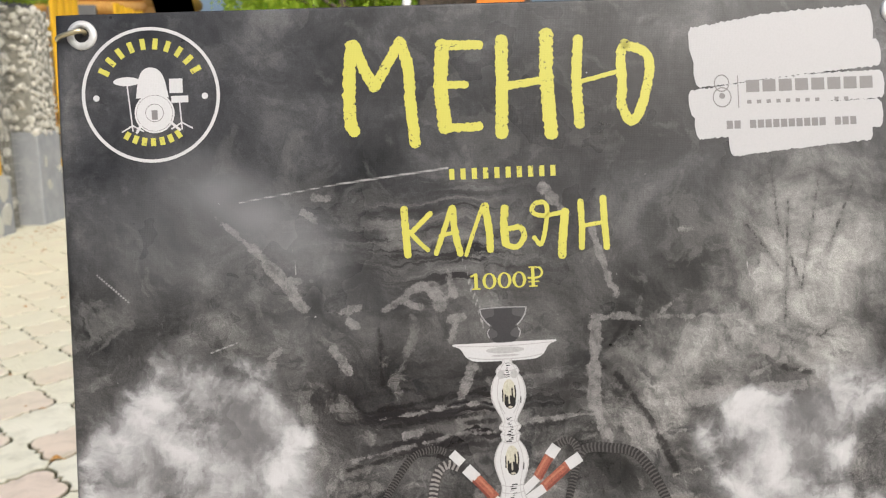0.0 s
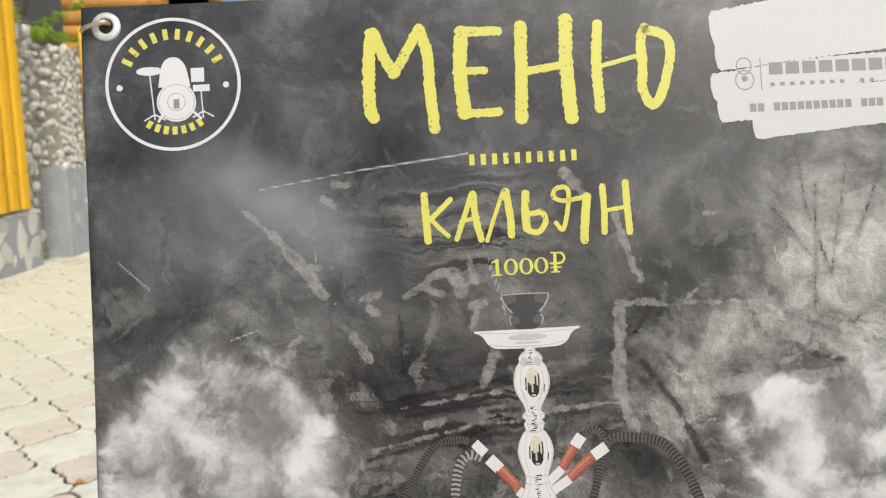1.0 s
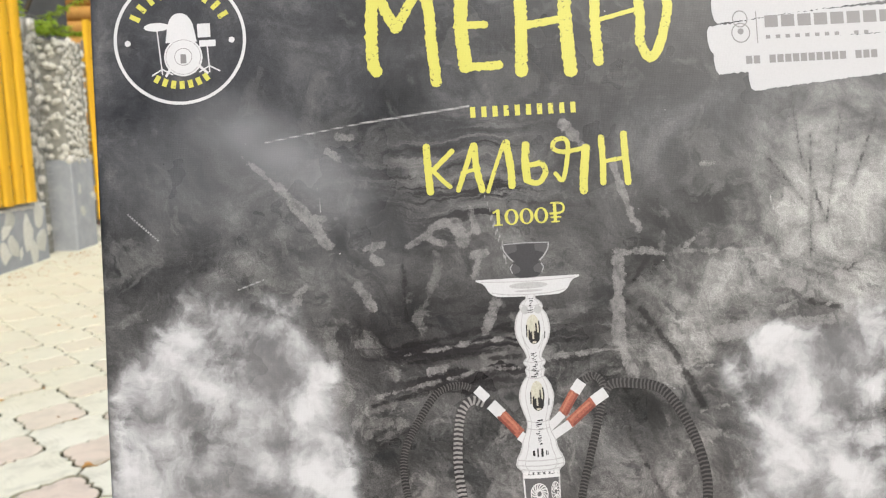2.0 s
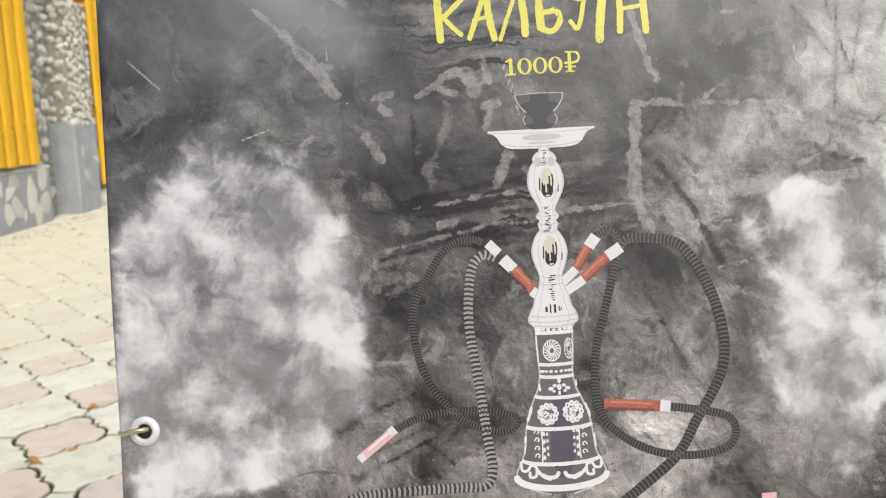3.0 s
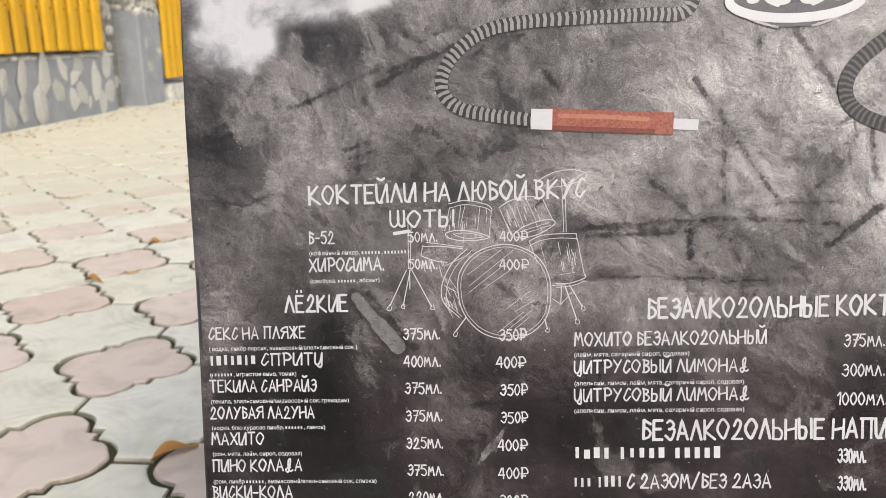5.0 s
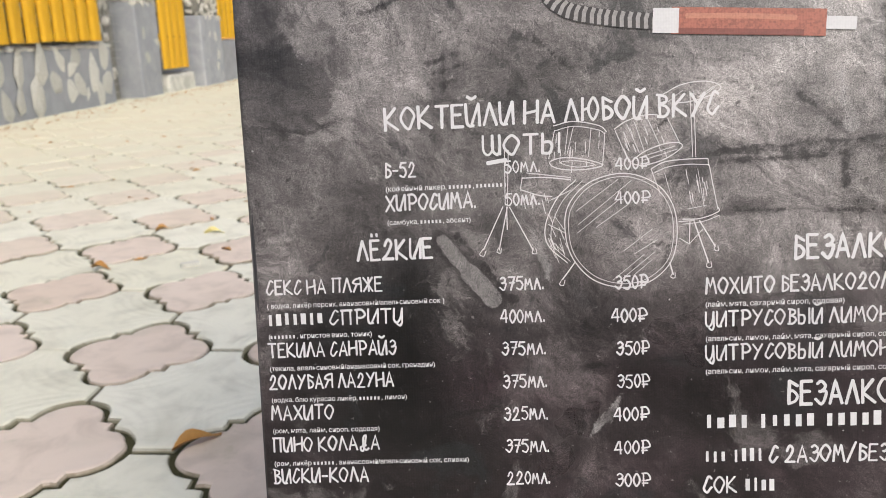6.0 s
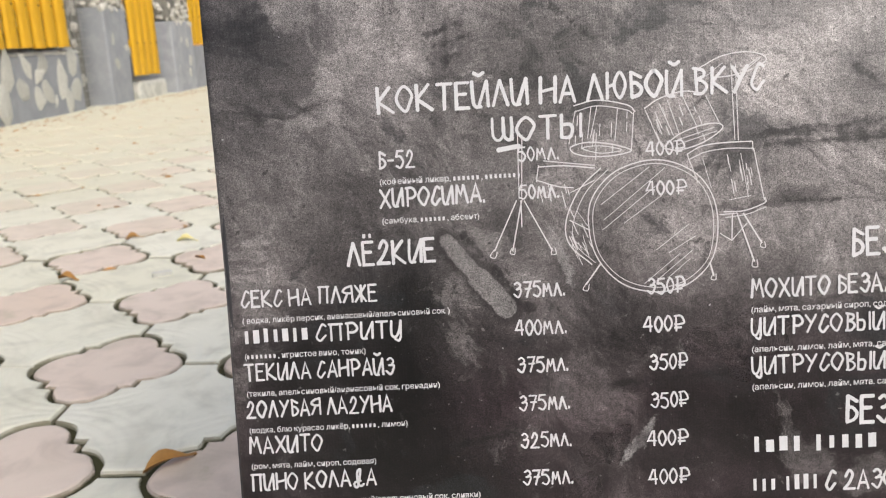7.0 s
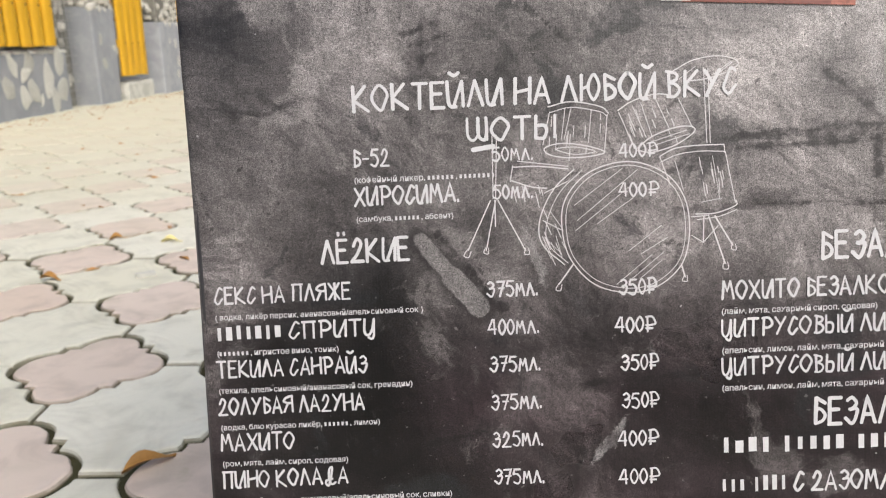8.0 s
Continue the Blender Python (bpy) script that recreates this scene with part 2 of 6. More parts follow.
def vinyl_material():
    """The printed background of the banner: dark scraped plaster with pale smoke, on woven vinyl. Places are in metres on the sheet."""
    n = Nodes("printed_vinyl", 0.42, 0, 0.42)
    at = n.coord()
    z = n.node("SeparateXYZ", 2, i0=at)
    flat = n.vec("MULTIPLY", at, (1, 0, 1))

    def shaken(scale, detail, rough, far, shift=0.0):
        wild = n.vec("SUBTRACT", n.noise(n.vec("ADD", flat, (shift, 0, shift)), scale, detail, rough, out=1), (0.5, 0.5, 0.5))
        return n.vec("ADD", flat, n.vec("MULTIPLY", wild, (far, 0, far)))

    def scaled(c, f):
        return n.node("VectorMath", 0, [("operation", "SCALE")], i0=c, Scale=f)

    def field(name):
        return n.node("Attribute", 2, [("attribute_name", name)])

    def ragged(name, wild, far, soft):
        """Inside a printed stroke: its distance in millimetres, shaken by noise."""
        return n.ramp(n.math("MULTIPLY_ADD", n.math("SUBTRACT", wild, 0.5), far, field(name)), soft, -soft)

    warp = shaken(18, 9, 0.65, 0.035)
    jag = shaken(75, 6, 0.68, 0.011)
    tatter = n.noise(flat, 62, 9, 0.74)
    fray = n.noise(n.vec("ADD", flat, (5, 0, 3)), 105, 8, 0.7)
    chip = n.noise(n.vec("ADD", flat, (2, 0, 7)), 260, 5, 0.7)
    rock = n.noise(warp, 13, 10, 0.66, 0.4)
    patch = n.noise(n.vec("ADD", warp, (3, 0, 1)), 24, 8, 0.64, 0.7)
    grain = n.noise(flat, 950, 3, 0.75)
    broken = n.noise(flat, 130, 6, 0.75)
    low, floor_z, brown = n.ramp(z, -0.33, -0.46), n.ramp(z, -0.58, -0.66), n.ramp(z, -0.20, -0.42)
    # The ground tone: slate above, brown-grey plaster in the middle, darker at the foot.
    c = n.mix(low, n.mix(n.ramp(z, -0.09, -0.22), (0.034, 0.034, 0.036), (0.070, 0.068, 0.067)), (0.125, 0.115, 0.112))
    c = n.mix(floor_z, c, (0.022, 0.015, 0.017))
    pale_c = n.mix(brown, (0.245, 0.240, 0.230), (0.285, 0.266, 0.256))
    # Pale patches: lighter plaster, and at upper right glare put into the colour.
    c = n.mix(n.math("MULTIPLY", n.ramp(n.math("MULTIPLY_ADD", n.math("SUBTRACT", rock, 0.5), 0.7, field("pale_patches")), 0.02, 0.85, 0, 0.85, smooth=False), n.ramp(rock, 0.30, 0.60, 0.35, 1)), c, pale_c)
    c = n.mix(n.ramp(n.math("MULTIPLY_ADD", n.math("SUBTRACT", patch, 0.5), 0.45, field("dark_patches")), 0.05, 0.85, 0, 0.85, smooth=False), c, (0.008, 0.007, 0.007))
    c = scaled(c, n.ramp(rock, 0.34, 0.66, 0.22, 1.9, smooth=False))
    c = n.mix(n.math("MULTIPLY", n.ramp(patch, 0.54, 0.62), n.math("MULTIPLY", n.ramp(z, -0.08, -0.30, 0.12, 0.42), n.ramp(z, -0.56, -0.66, 1.0, 0.45))), c, pale_c)
    c = n.mix(n.math("MULTIPLY", n.ramp(patch, 0.44, 0.36), n.ramp(z, -0.08, -0.30, 0.2, 0.70)), c, (0.014, 0.015, 0.016))
    # The relief of the plaster in the picture: one side of each ridge pale, the other dark.
    for size, far, gain in ((24, 0.0012, 6.0), (75, 0.0006, 3.5)):
        ridge = n.noise(warp, size, 10, 0.62, 0.5)
        beside = n.noise(n.vec("ADD", warp, (far, 0, far)), size, 10, 0.62, 0.5)
        relief = n.math("MULTIPLY_ADD", n.math("SUBTRACT", ridge, beside), n.ramp(z, -0.08, -0.38, gain * 0.35, gain), 1.0)
        c = scaled(c, n.ramp(relief, 0.3, 2.2, 0.3, 2.2, smooth=False))
    # Trowel marks that rise a little along the sheet: fine rows above, dark planks round the stem.
    laid = n.node("Mapping", 0, i0=warp, Rotation=(0, -0.05, 0), Scale=(7, 0, 130))
    fine = n.noise(laid, 1.0, 6, 0.7, 0.2)
    rows = field("trowel_rows")
    c = n.mix(n.math("MULTIPLY", rows, n.ramp(fine, 0.50, 0.42)), c, (0.022, 0.020, 0.021))
    c = n.mix(n.math("MULTIPLY", rows, n.ramp(fine, 0.52, 0.66, 0, 0.75)), c, (0.17, 0.163, 0.160))
    plank = n.noise(n.node("Mapping", 0, i0=warp, Rotation=(0, -0.15, 0), Scale=(4, 0, 75)), 1.0, 6, 0.65, 0.2)
    boards = field("dark_boards")
    c = n.mix(n.math("MULTIPLY", boards, n.ramp(plank, 0.52, 0.44, 0, 0.85)), c, (0.012, 0.010, 0.011))
    c = n.mix(n.math("MULTIPLY", boards, n.ramp(plank, 0.55, 0.68, 0, 0.6)), c, (0.13, 0.122, 0.120))
    for turn, shift in ((0.7, 0.0), (-0.85, 2.0)):
        brushed = n.noise(n.node("Mapping", 0, i0=n.vec("ADD", warp, (shift, 0, shift)), Rotation=(0, turn, 0), Scale=(12, 0, 110)), 1.0, 5, 0.6, 0.2)
        where = n.math("MULTIPLY", n.ramp(n.noise(n.vec("ADD", flat, (shift, 0, 5)), 8, 3), 0.48, 0.60, 0, 0.6), n.ramp(z, -0.10, -0.35, 0.2, 1.0))
        c = n.mix(n.math("MULTIPLY", where, n.ramp(brushed, 0.60, 0.68)), c, (0.016, 0.014, 0.014))
        c = n.mix(n.math("MULTIPLY", where, n.ramp(brushed, 0.36, 0.28, 0, 0.6)), c, (0.19, 0.178, 0.173))
    web = n.node("TexVoronoi", 0, [("feature", "DISTANCE_TO_EDGE")], Vector=n.vec("ADD", jag, (1.3, 0, 0.7)), Scale=20.0)
    c = n.mix(n.math("MULTIPLY", n.math("MULTIPLY", n.ramp(web, 0.0, 0.022, 1, 0), n.ramp(broken, 0.48, 0.56, 0, 0.8)), n.math("MULTIPLY", low, n.ramp(rock, 0.48, 0.60))), c, (0.014, 0.012, 0.012))
    # Flakes, cracks and scratches where they are.
    halo = n.ramp(n.math("MULTIPLY_ADD", n.math("SUBTRACT", tatter, 0.5), 9.0, field("cracks")), 4.0, -1.0)
    c = n.mix(n.math("MULTIPLY", halo, 0.32), c, (0.024, 0.020, 0.021))
    c = n.mix(n.math("MULTIPLY", ragged("cracks", fray, 10.0, 0.7), n.ramp(broken, 0.66, 0.46, 0.15, 0.82)), c, (0.008, 0.007, 0.007))
    c = n.mix(n.math("MULTIPLY", ragged("flakes", tatter, 17.0, 0.6), n.ramp(broken, 0.34, 0.64, 0.18, 0.72)), c, (0.27, 0.258, 0.252))
    # A broken stick in the plaster, pale between dark grooves.
    c = n.mix(n.ramp(n.math("MULTIPLY_ADD", n.math("SUBTRACT", tatter, 0.5), 5.0, field("stick")), 4.0, 0.3, 0, 0.65), c, (0.012, 0.010, 0.010))
    c = n.mix(n.math("MULTIPLY", ragged("stick", fray, 4.0, 0.4), n.ramp(broken, 0.34, 0.60, 0.45, 0.95)), c, (0.175, 0.165, 0.160))
    # Sandy grain and pits.
    sand = n.noise(n.vec("ADD", flat, (1, 0, 9)), 2300, 2, 0.7)
    c = scaled(c, n.ramp(sand, 0.33, 0.67, n.ramp(z, -0.25, -0.50, 0.85, 0.30), n.ramp(z, -0.25, -0.50, 1.15, 1.75), smooth=False))
    c = scaled(c, n.ramp(grain, 0.30, 0.70, n.ramp(z, -0.15, -0.55, 0.72, 0.55), n.ramp(z, -0.15, -0.55, 1.3, 1.45), smooth=False))
    pit = n.noise(n.vec("ADD", flat, (6, 0, 2)), 330, 2, 0.6)
    c = n.mix(n.math("MULTIPLY", n.ramp(pit, 0.66, 0.72, 0, 0.75), brown), c, (0.016, 0.014, 0.014))
    c = n.mix(n.math("MULTIPLY", n.ramp(pit, 0.33, 0.28, 0, 0.30), brown), c, (0.30, 0.285, 0.280))
    # A soft beam below the round badge.
    c = n.mix(field("beam"), c, (0.30, 0.30, 0.31))
    # Smoke: heaped puffs with ragged rims.
    drift = n.vec("ADD", flat, n.vec("MULTIPLY", n.vec("SUBTRACT", n.noise(flat, 14, 8, 0.62, out=1), (0.5, 0.5, 0.5)), (0.075, 0, 0.075)))
    puff = n.noise(n.vec("ADD", drift, (0.7, 0, 0.2)), 17, 9, 0.60, 0.15)
    curl = n.vec("ADD", flat, n.vec("MULTIPLY", n.vec("SUBTRACT", drift, flat), (0.5, 0, 0.5)))
    billow = n.noise(n.vec("ADD", curl, (2.7, 0, 0.9)), 38, 9, 0.60, 0.1)
    heap = n.node("TexVoronoi", 0, [("feature", "SMOOTH_F1")], Vector=n.vec("ADD", curl, (0.2, 0, 0.4)), Scale=30.0, Smoothness=0.6)
    amount = field("smoke")
    ripple = n.math("ADD", n.math("MULTIPLY", n.math("SUBTRACT", puff, 0.5), 1.8), n.math("MULTIPLY", n.math("SUBTRACT", billow, 0.5), 1.1))
    cloud = n.math("MULTIPLY_ADD", ripple, n.ramp(amount, 0.0, 0.45), n.math("MULTIPLY", amount, 1.45))
    body = n.math("ADD", n.math("ADD", n.math("MULTIPLY", puff, 0.5), n.math("MULTIPLY", billow, 0.38)), n.math("MULTIPLY", n.ramp(heap, 0.0, 0.8, 1, 0), 0.12))
    thick = n.math("MULTIPLY", n.node("Clamp", 0, i0=cloud, i1=0.0, i2=1.15), n.ramp(body, 0.36, 0.62, 0.45, 1.3))
    c = n.mix(n.ramp(thick, 0.03, 0.85, 0, 0.93), c, n.mix(n.ramp(body, 0.40, 0.60), (0.205, 0.20, 0.203), (0.56, 0.555, 0.56)))
    c = n.mix(n.math("MULTIPLY", ragged("scrapes", chip, 0.9, 0.35), n.ramp(broken, 0.30, 0.48, 0.35, 0.85)), c, (0.38, 0.375, 0.37))
    # Small white specks of wear.
    speck = n.noise(flat, 260, 1, 0.5)
    c = n.mix(n.ramp(speck, 0.79, 0.83, 0, 0.75), c, (0.5, 0.49, 0.49))
    n.colour(c)
    wrinkle = n.noise(n.vec("MULTIPLY", flat, (30, 1, 7)), 1.0, 4, 0.5)
    ribs = n.noise(n.vec("MULTIPLY", flat, (300, 1, 6)), 1.0, 2, 0.5)
    threads = n.noise(n.vec("MULTIPLY", flat, (14, 1, 420)), 1.0, 2, 0.5)
    dents = n.noise(flat, 16, 3, 0.5)
    tall = n.math("ADD", n.math("ADD", wrinkle, n.math("MULTIPLY", dents, 0.8)), n.math("MULTIPLY", n.math("ADD", ribs, n.math("MULTIPLY", threads, 0.8)), 0.22))
    dashes = n.noise(n.vec("MULTIPLY", flat, (170, 1, 430)), 1.0, 2, 0.5)
    tall = n.math("MULTIPLY_ADD", dashes, n.ramp(n.node("SeparateXYZ", 0, i0=at), 0.055, 0.0, 0.12, 0.75), tall)
    first = n.node("Bump", 0, Strength=0.2, Distance=0.0012, Height=tall)
    second = n.node("Bump", 0, Strength=n.ramp(n.node("SeparateXYZ", 0, i0=at), 0.045, 0.0, 0.05, 0.04), Distance=0.0002, Height=weave(n, at), Normal=first)
    n.put(n.out.inputs["Normal"], second)
    n.put(n.out.inputs["Roughness"], n.ramp(n.noise(flat, 8, 4), 0.3, 0.7, 0.25, 0.36))
    return n.mat


def tile_material(name, a, b, rings):
    """Pressed concrete paving: its own shade for each tile, sandy grain, dirt towards no place in particular."""
    n = Nodes(name, 0.85, 0, 0.3)
    at = n.coord()
    pick = n.math("FRACT", n.math("ADD", n.random(), n.island()))
    place = n.vec("ADD", at, n.node("CombineXYZ", 0, i0=n.math("MULTIPLY", pick, 7.0), i1=n.math("MULTIPLY", pick, 3.0), i2=0.0))
    sand, blot = n.noise(place, 420, 4, 0.7), n.noise(place, 16, 5, 0.6, 0.5)
    c = n.mix(pick, a, b)
    c = n.mix(n.ramp(blot, 0.42, 0.72, 0, 0.45), c, tuple(v * 0.62 for v in a))
    c = n.mix(n.ramp(sand, 0.55, 0.8, 0, 0.35), c, tuple(v * 0.55 for v in b))
    c = n.mix(n.ramp(n.noise(place, 6, 3), 0.55, 0.75, 0, 0.25), c, (0.25, 0.24, 0.15))
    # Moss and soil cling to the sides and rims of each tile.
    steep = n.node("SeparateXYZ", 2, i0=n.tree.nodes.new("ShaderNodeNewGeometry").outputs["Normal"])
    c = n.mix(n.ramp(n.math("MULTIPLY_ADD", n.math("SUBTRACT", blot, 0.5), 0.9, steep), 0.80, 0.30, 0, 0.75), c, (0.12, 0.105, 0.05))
    # A film of greenish dust that lies thicker towards the wall, and wet-looking moss stains.
    spot = n.tree.nodes.new("ShaderNodeNewGeometry").outputs["Position"]
    px, py = n.node("SeparateXYZ", 0, i0=spot), n.node("SeparateXYZ", 1, i0=spot)
    trodden = n.math("ADD", n.math("MULTIPLY", px, -0.40), n.math("MULTIPLY", py, 0.16))
    film = n.math("ADD", trodden, n.math("MULTIPLY", n.noise(spot, 1.6, 5, 0.6, 0.5), 0.7))
    c = n.mix(n.ramp(film, 0.70, 1.45, 0.0, 0.85), c, (0.60, 0.58, 0.44))
    c = n.mix(n.ramp(n.noise(spot, 9, 6, 0.65, 0.8), 0.60, 0.72, 0, 0.4), c, (0.36, 0.345, 0.22))
    n.colour(c)
    h = n.math("ADD", n.math("MULTIPLY", sand, 0.6), blot)
    if rings:
        q = n.vec("ABSOLUTE", at)
        far = n.vec("LENGTH", n.vec("MULTIPLY", n.vec("SUBTRACT", q, (0.135, 0.1437, 0)), (1, 1, 0)))
        h = n.math("ADD", h, n.math("MULTIPLY", n.math("SINE", n.math("MULTIPLY", far, 2 * math.pi / 0.016)), n.ramp(far, 0.20, 0.13, 0, 0.5)))
    n.bump(h, 0.45, 0.0015)
    return n.mat


def stone_material(name, a, b, scale=25.0):
    n = Nodes(name, 0.85, 0, 0.3)
    at = n.coord()
    pick = n.math("FRACT", n.math("ADD", n.random(), n.island()))
    big, small = n.noise(at, scale, 6, 0.6, 0.5), n.noise(at, scale * 9, 4, 0.7)
    c = n.mix(n.ramp(big, 0.35, 0.65), a, b)
    c = n.mix(n.math("MULTIPLY", pick, 0.5), c, tuple(v * 0.55 for v in a))
    c = n.mix(n.ramp(small, 0.5, 0.8, 0, 0.4), c, tuple(v * 0.5 for v in b))
    n.colour(c).bump(n.math("ADD", big, n.math("MULTIPLY", small, 0.5)), 0.6, 0.006)
    return n.mat


def paint_wood_material(name, a, b):
    n = Nodes(name, 0.5, 0, 0.4)
    at = n.coord()
    grain = n.noise(n.vec("MULTIPLY", at, (60, 60, 3)), 1.0, 5, 0.6, 1.0)
    wear = n.noise(at, 5, 5)
    c = n.mix(n.ramp(grain, 0.3, 0.7), a, b)
    c = n.mix(n.math("MULTIPLY", n.random(), 0.35), c, tuple(v * 0.8 for v in b))
    c = n.mix(n.ramp(wear, 0.62, 0.75, 0, 0.4), c, tuple(v * 0.5 for v in b))
    n.colour(c).bump(grain, 0.3, 0.002)
    return n.mat


def leaf_material():
    n = Nodes("leaf", 0.5, 0, 0.4)
    pick = n.island()
    n.colour(n.mix(pick, (0.20, 0.32, 0.03), (0.42, 0.54, 0.07)))
    n.put(n.out.inputs["Transmission Weight"], 0.0)
    thin = n.tree.nodes.new("ShaderNodeBsdfTranslucent")
    n.put(thin.inputs["Color"], n.mix(pick, (0.50, 0.70, 0.06), (0.80, 0.92, 0.14)))
    both = n.tree.nodes.new("ShaderNodeMixShader")
    both.inputs[0].default_value = 0.5
    n.tree.links.new(n.out.outputs[0], both.inputs[1])
    n.tree.links.new(thin.outputs[0], both.inputs[2])
    n.tree.links.new(both.outputs[0], n.tree.nodes["Material Output"].inputs["Surface"])
    return n.mat


VINYL = vinyl_material()
YELLOW_INK = ink("yellow_ink", (0.53, 0.50, 0.09), holes=0.9)
WHITE_INK = ink("white_ink", (0.58, 0.575, 0.58))
CHALK_INK = ink("chalk_ink", (0.58, 0.565, 0.565))
DARK_INK = ink("dark_ink", (0.014, 0.012, 0.013))
HOSE_INK = ink("hose_ink", (0.020, 0.018, 0.018), wear=0.3)
BRIGHT_HOSE_INK = ink("bright_hose_ink", (0.030, 0.027, 0.027), wear=0.3)
BRIGHT_RIB_INK = ink("bright_rib_ink", (0.27, 0.255, 0.247), wear=0.3)
RIB_INK = ink("rib_ink", (0.088, 0.082, 0.080), wear=0.3)
HOLLOW_INK = ink("hollow_ink", (0.042, 0.040, 0.043), wear=0.2)
MIST_INK = ink("mist_ink", (0.33, 0.325, 0.33), wear=0.3)
FROST_INK = ink("frost_ink", (0.40, 0.392, 0.39), wear=0.2)
CREAM_INK = ink("cream_ink", (0.50, 0.475, 0.38), wear=0.3)
VIOLET_INK = ink("violet_ink", (0.072, 0.064, 0.086), wear=0.3)
WOOD_INK = ink("wood_ink", (0.32, 0.105, 0.068), wear=0.5)
SHINE_INK = ink("shine_ink", (0.41, 0.165, 0.105), wear=0.3)
SHADE_INK = ink("shade_ink", (0.18, 0.05, 0.036), wear=0.3)
PINK_INK = ink("pink_ink", (0.58, 0.36, 0.36), wear=0.2)
GLASS_INK = ink("glass_ink", (0.53, 0.525, 0.53), wear=0.08)
BOWL_INK = ink("bowl_ink", (0.078, 0.076, 0.077), wear=0.15)
PATCH_INK = ink("patch_ink", (0.46, 0.456, 0.465))
SMOKY_INK = ink("smoky_ink", (0.105, 0.100, 0.102), wear=0.3)
GREY_INK = ink("grey_ink", (0.21, 0.20, 0.20))
HEM = plain("hem_vinyl", (0.03, 0.029, 0.032), 0.38, bump=0.3)
STEEL = plain("zinc_steel", (0.58, 0.58, 0.57), 0.42, 0.35, 0.12, 90)
BRASS = plain("brassy_wire", (0.55, 0.47, 0.30), 0.3, 0.9, 0.15, 90)
TUBE = plain("black_tube", (0.03, 0.03, 0.032), 0.45, 0.2)
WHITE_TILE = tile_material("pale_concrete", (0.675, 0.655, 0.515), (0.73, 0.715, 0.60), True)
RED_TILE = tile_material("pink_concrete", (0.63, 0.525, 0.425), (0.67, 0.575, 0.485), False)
JOINT = stone_material("joint_sand", (0.050, 0.048, 0.018), (0.085, 0.080, 0.034), 40)
SOIL = stone_material("soil", (0.30, 0.27, 0.20), (0.42, 0.39, 0.31), 3)
CEMENT = stone_material("grey_cement", (0.33, 0.345, 0.36), (0.42, 0.43, 0.44), 9)
PALE_STONE = stone_material("pale_stone", (0.48, 0.48, 0.42), (0.70, 0.69, 0.62), 12)
RUBBLE = stone_material("rubble_stone", (0.52, 0.50, 0.43), (0.76, 0.74, 0.66), 22)
MORTAR = stone_material("dark_mortar", (0.22, 0.21, 0.18), (0.34, 0.33, 0.28), 18)
YELLOW_WOOD = paint_wood_material("yellow_paint", (0.72, 0.42, 0.015), (0.60, 0.33, 0.012))
LOG_WOOD = paint_wood_material("oiled_log", (0.62, 0.36, 0.09), (0.45, 0.21, 0.045))
DARK_ROOF = plain("dark_roof", (0.05, 0.038, 0.03), 0.5)
GREY_SHEET = plain("grey_sheet", (0.16, 0.16, 0.155), 0.5, 0.3)
WIRE = plain("galvanised_wire", (0.35, 0.35, 0.33), 0.4, 0.7, bump=0)
BARK = stone_material("bark", (0.07, 0.055, 0.04), (0.15, 0.12, 0.09), 18)
LEAF = leaf_material()
DRY_LEAF = plain("dry_leaf", (0.38, 0.19, 0.04), 0.6)
YELLOW_LEAF = plain("yellow_leaf", (0.72, 0.63, 0.26), 0.6)
ORANGE_CLOTH = plain("orange_sheet", (0.80, 0.22, 0.01), 0.6)
POST_PAINT = plain("white_post_paint", (0.75, 0.75, 0.73), 0.5)


# ---- building helpers ----
def mesh_of(name, bm, *mats, smooth=False):
    me = bpy.data.meshes.new(name)
    bm.to_mesh(me)
    bm.free()
    for m in mats:
        me.materials.append(m)
    if smooth:
        me.polygons.foreach_set("use_smooth", [True] * len(me.polygons))
    return me


def part(name, bm, material, parent, label="", smooth=False):
    ob = new(name, mesh_of(name, bm, material, smooth=smooth))
    ob.parent = parent
    return tagged(ob, label)


def thing(name, m, label, category, group="", kind=""):
    ob = new(name)
    ob.empty_display_size = 0.05
    ob.matrix_world = m
    return tagged(ob, label, category, group, kind)


def box(bm, lo, hi, bevel=0.0, jitter=0.0):
    made = bmesh.ops.create_cube(bm, size=1)["verts"]
    for v in made:
        v.co = Vector([(lo[i] + hi[i]) / 2 + v.co[i] * (hi[i] - lo[i]) + random.uniform(-jitter, jitter) for i in range(3)])
    if bevel:
        edges = {e for v in made for e in v.link_edges}
        bmesh.ops.bevel(bm, geom=list(edges), offset=bevel, segments=2, affect="EDGES", profile=0.6)
    return bm


def spline(points, steps=6):
    """Catmull-Rom through 2D or 3D points."""
    p = [Vector(q) for q in points]
    if len(p) < 3:
        return p
    closed = (p[0] - p[-1]).length < 1e-6
    q = [p[-2] if closed else 2 * p[0] - p[1], *p, p[1] if closed else 2 * p[-1] - p[-2]]
    out = []
    for i in range(1, len(q) - 2):
        a, b, c, d = q[i - 1 : i + 3]
        for s in range(steps):
            t = s / steps
            out.append(0.5 * (2 * b + (c - a) * t + (2 * a - 5 * b + 4 * c - d) * t * t + (3 * b - a - 3 * c + d) * t**3))
    return out + [p[-1]]


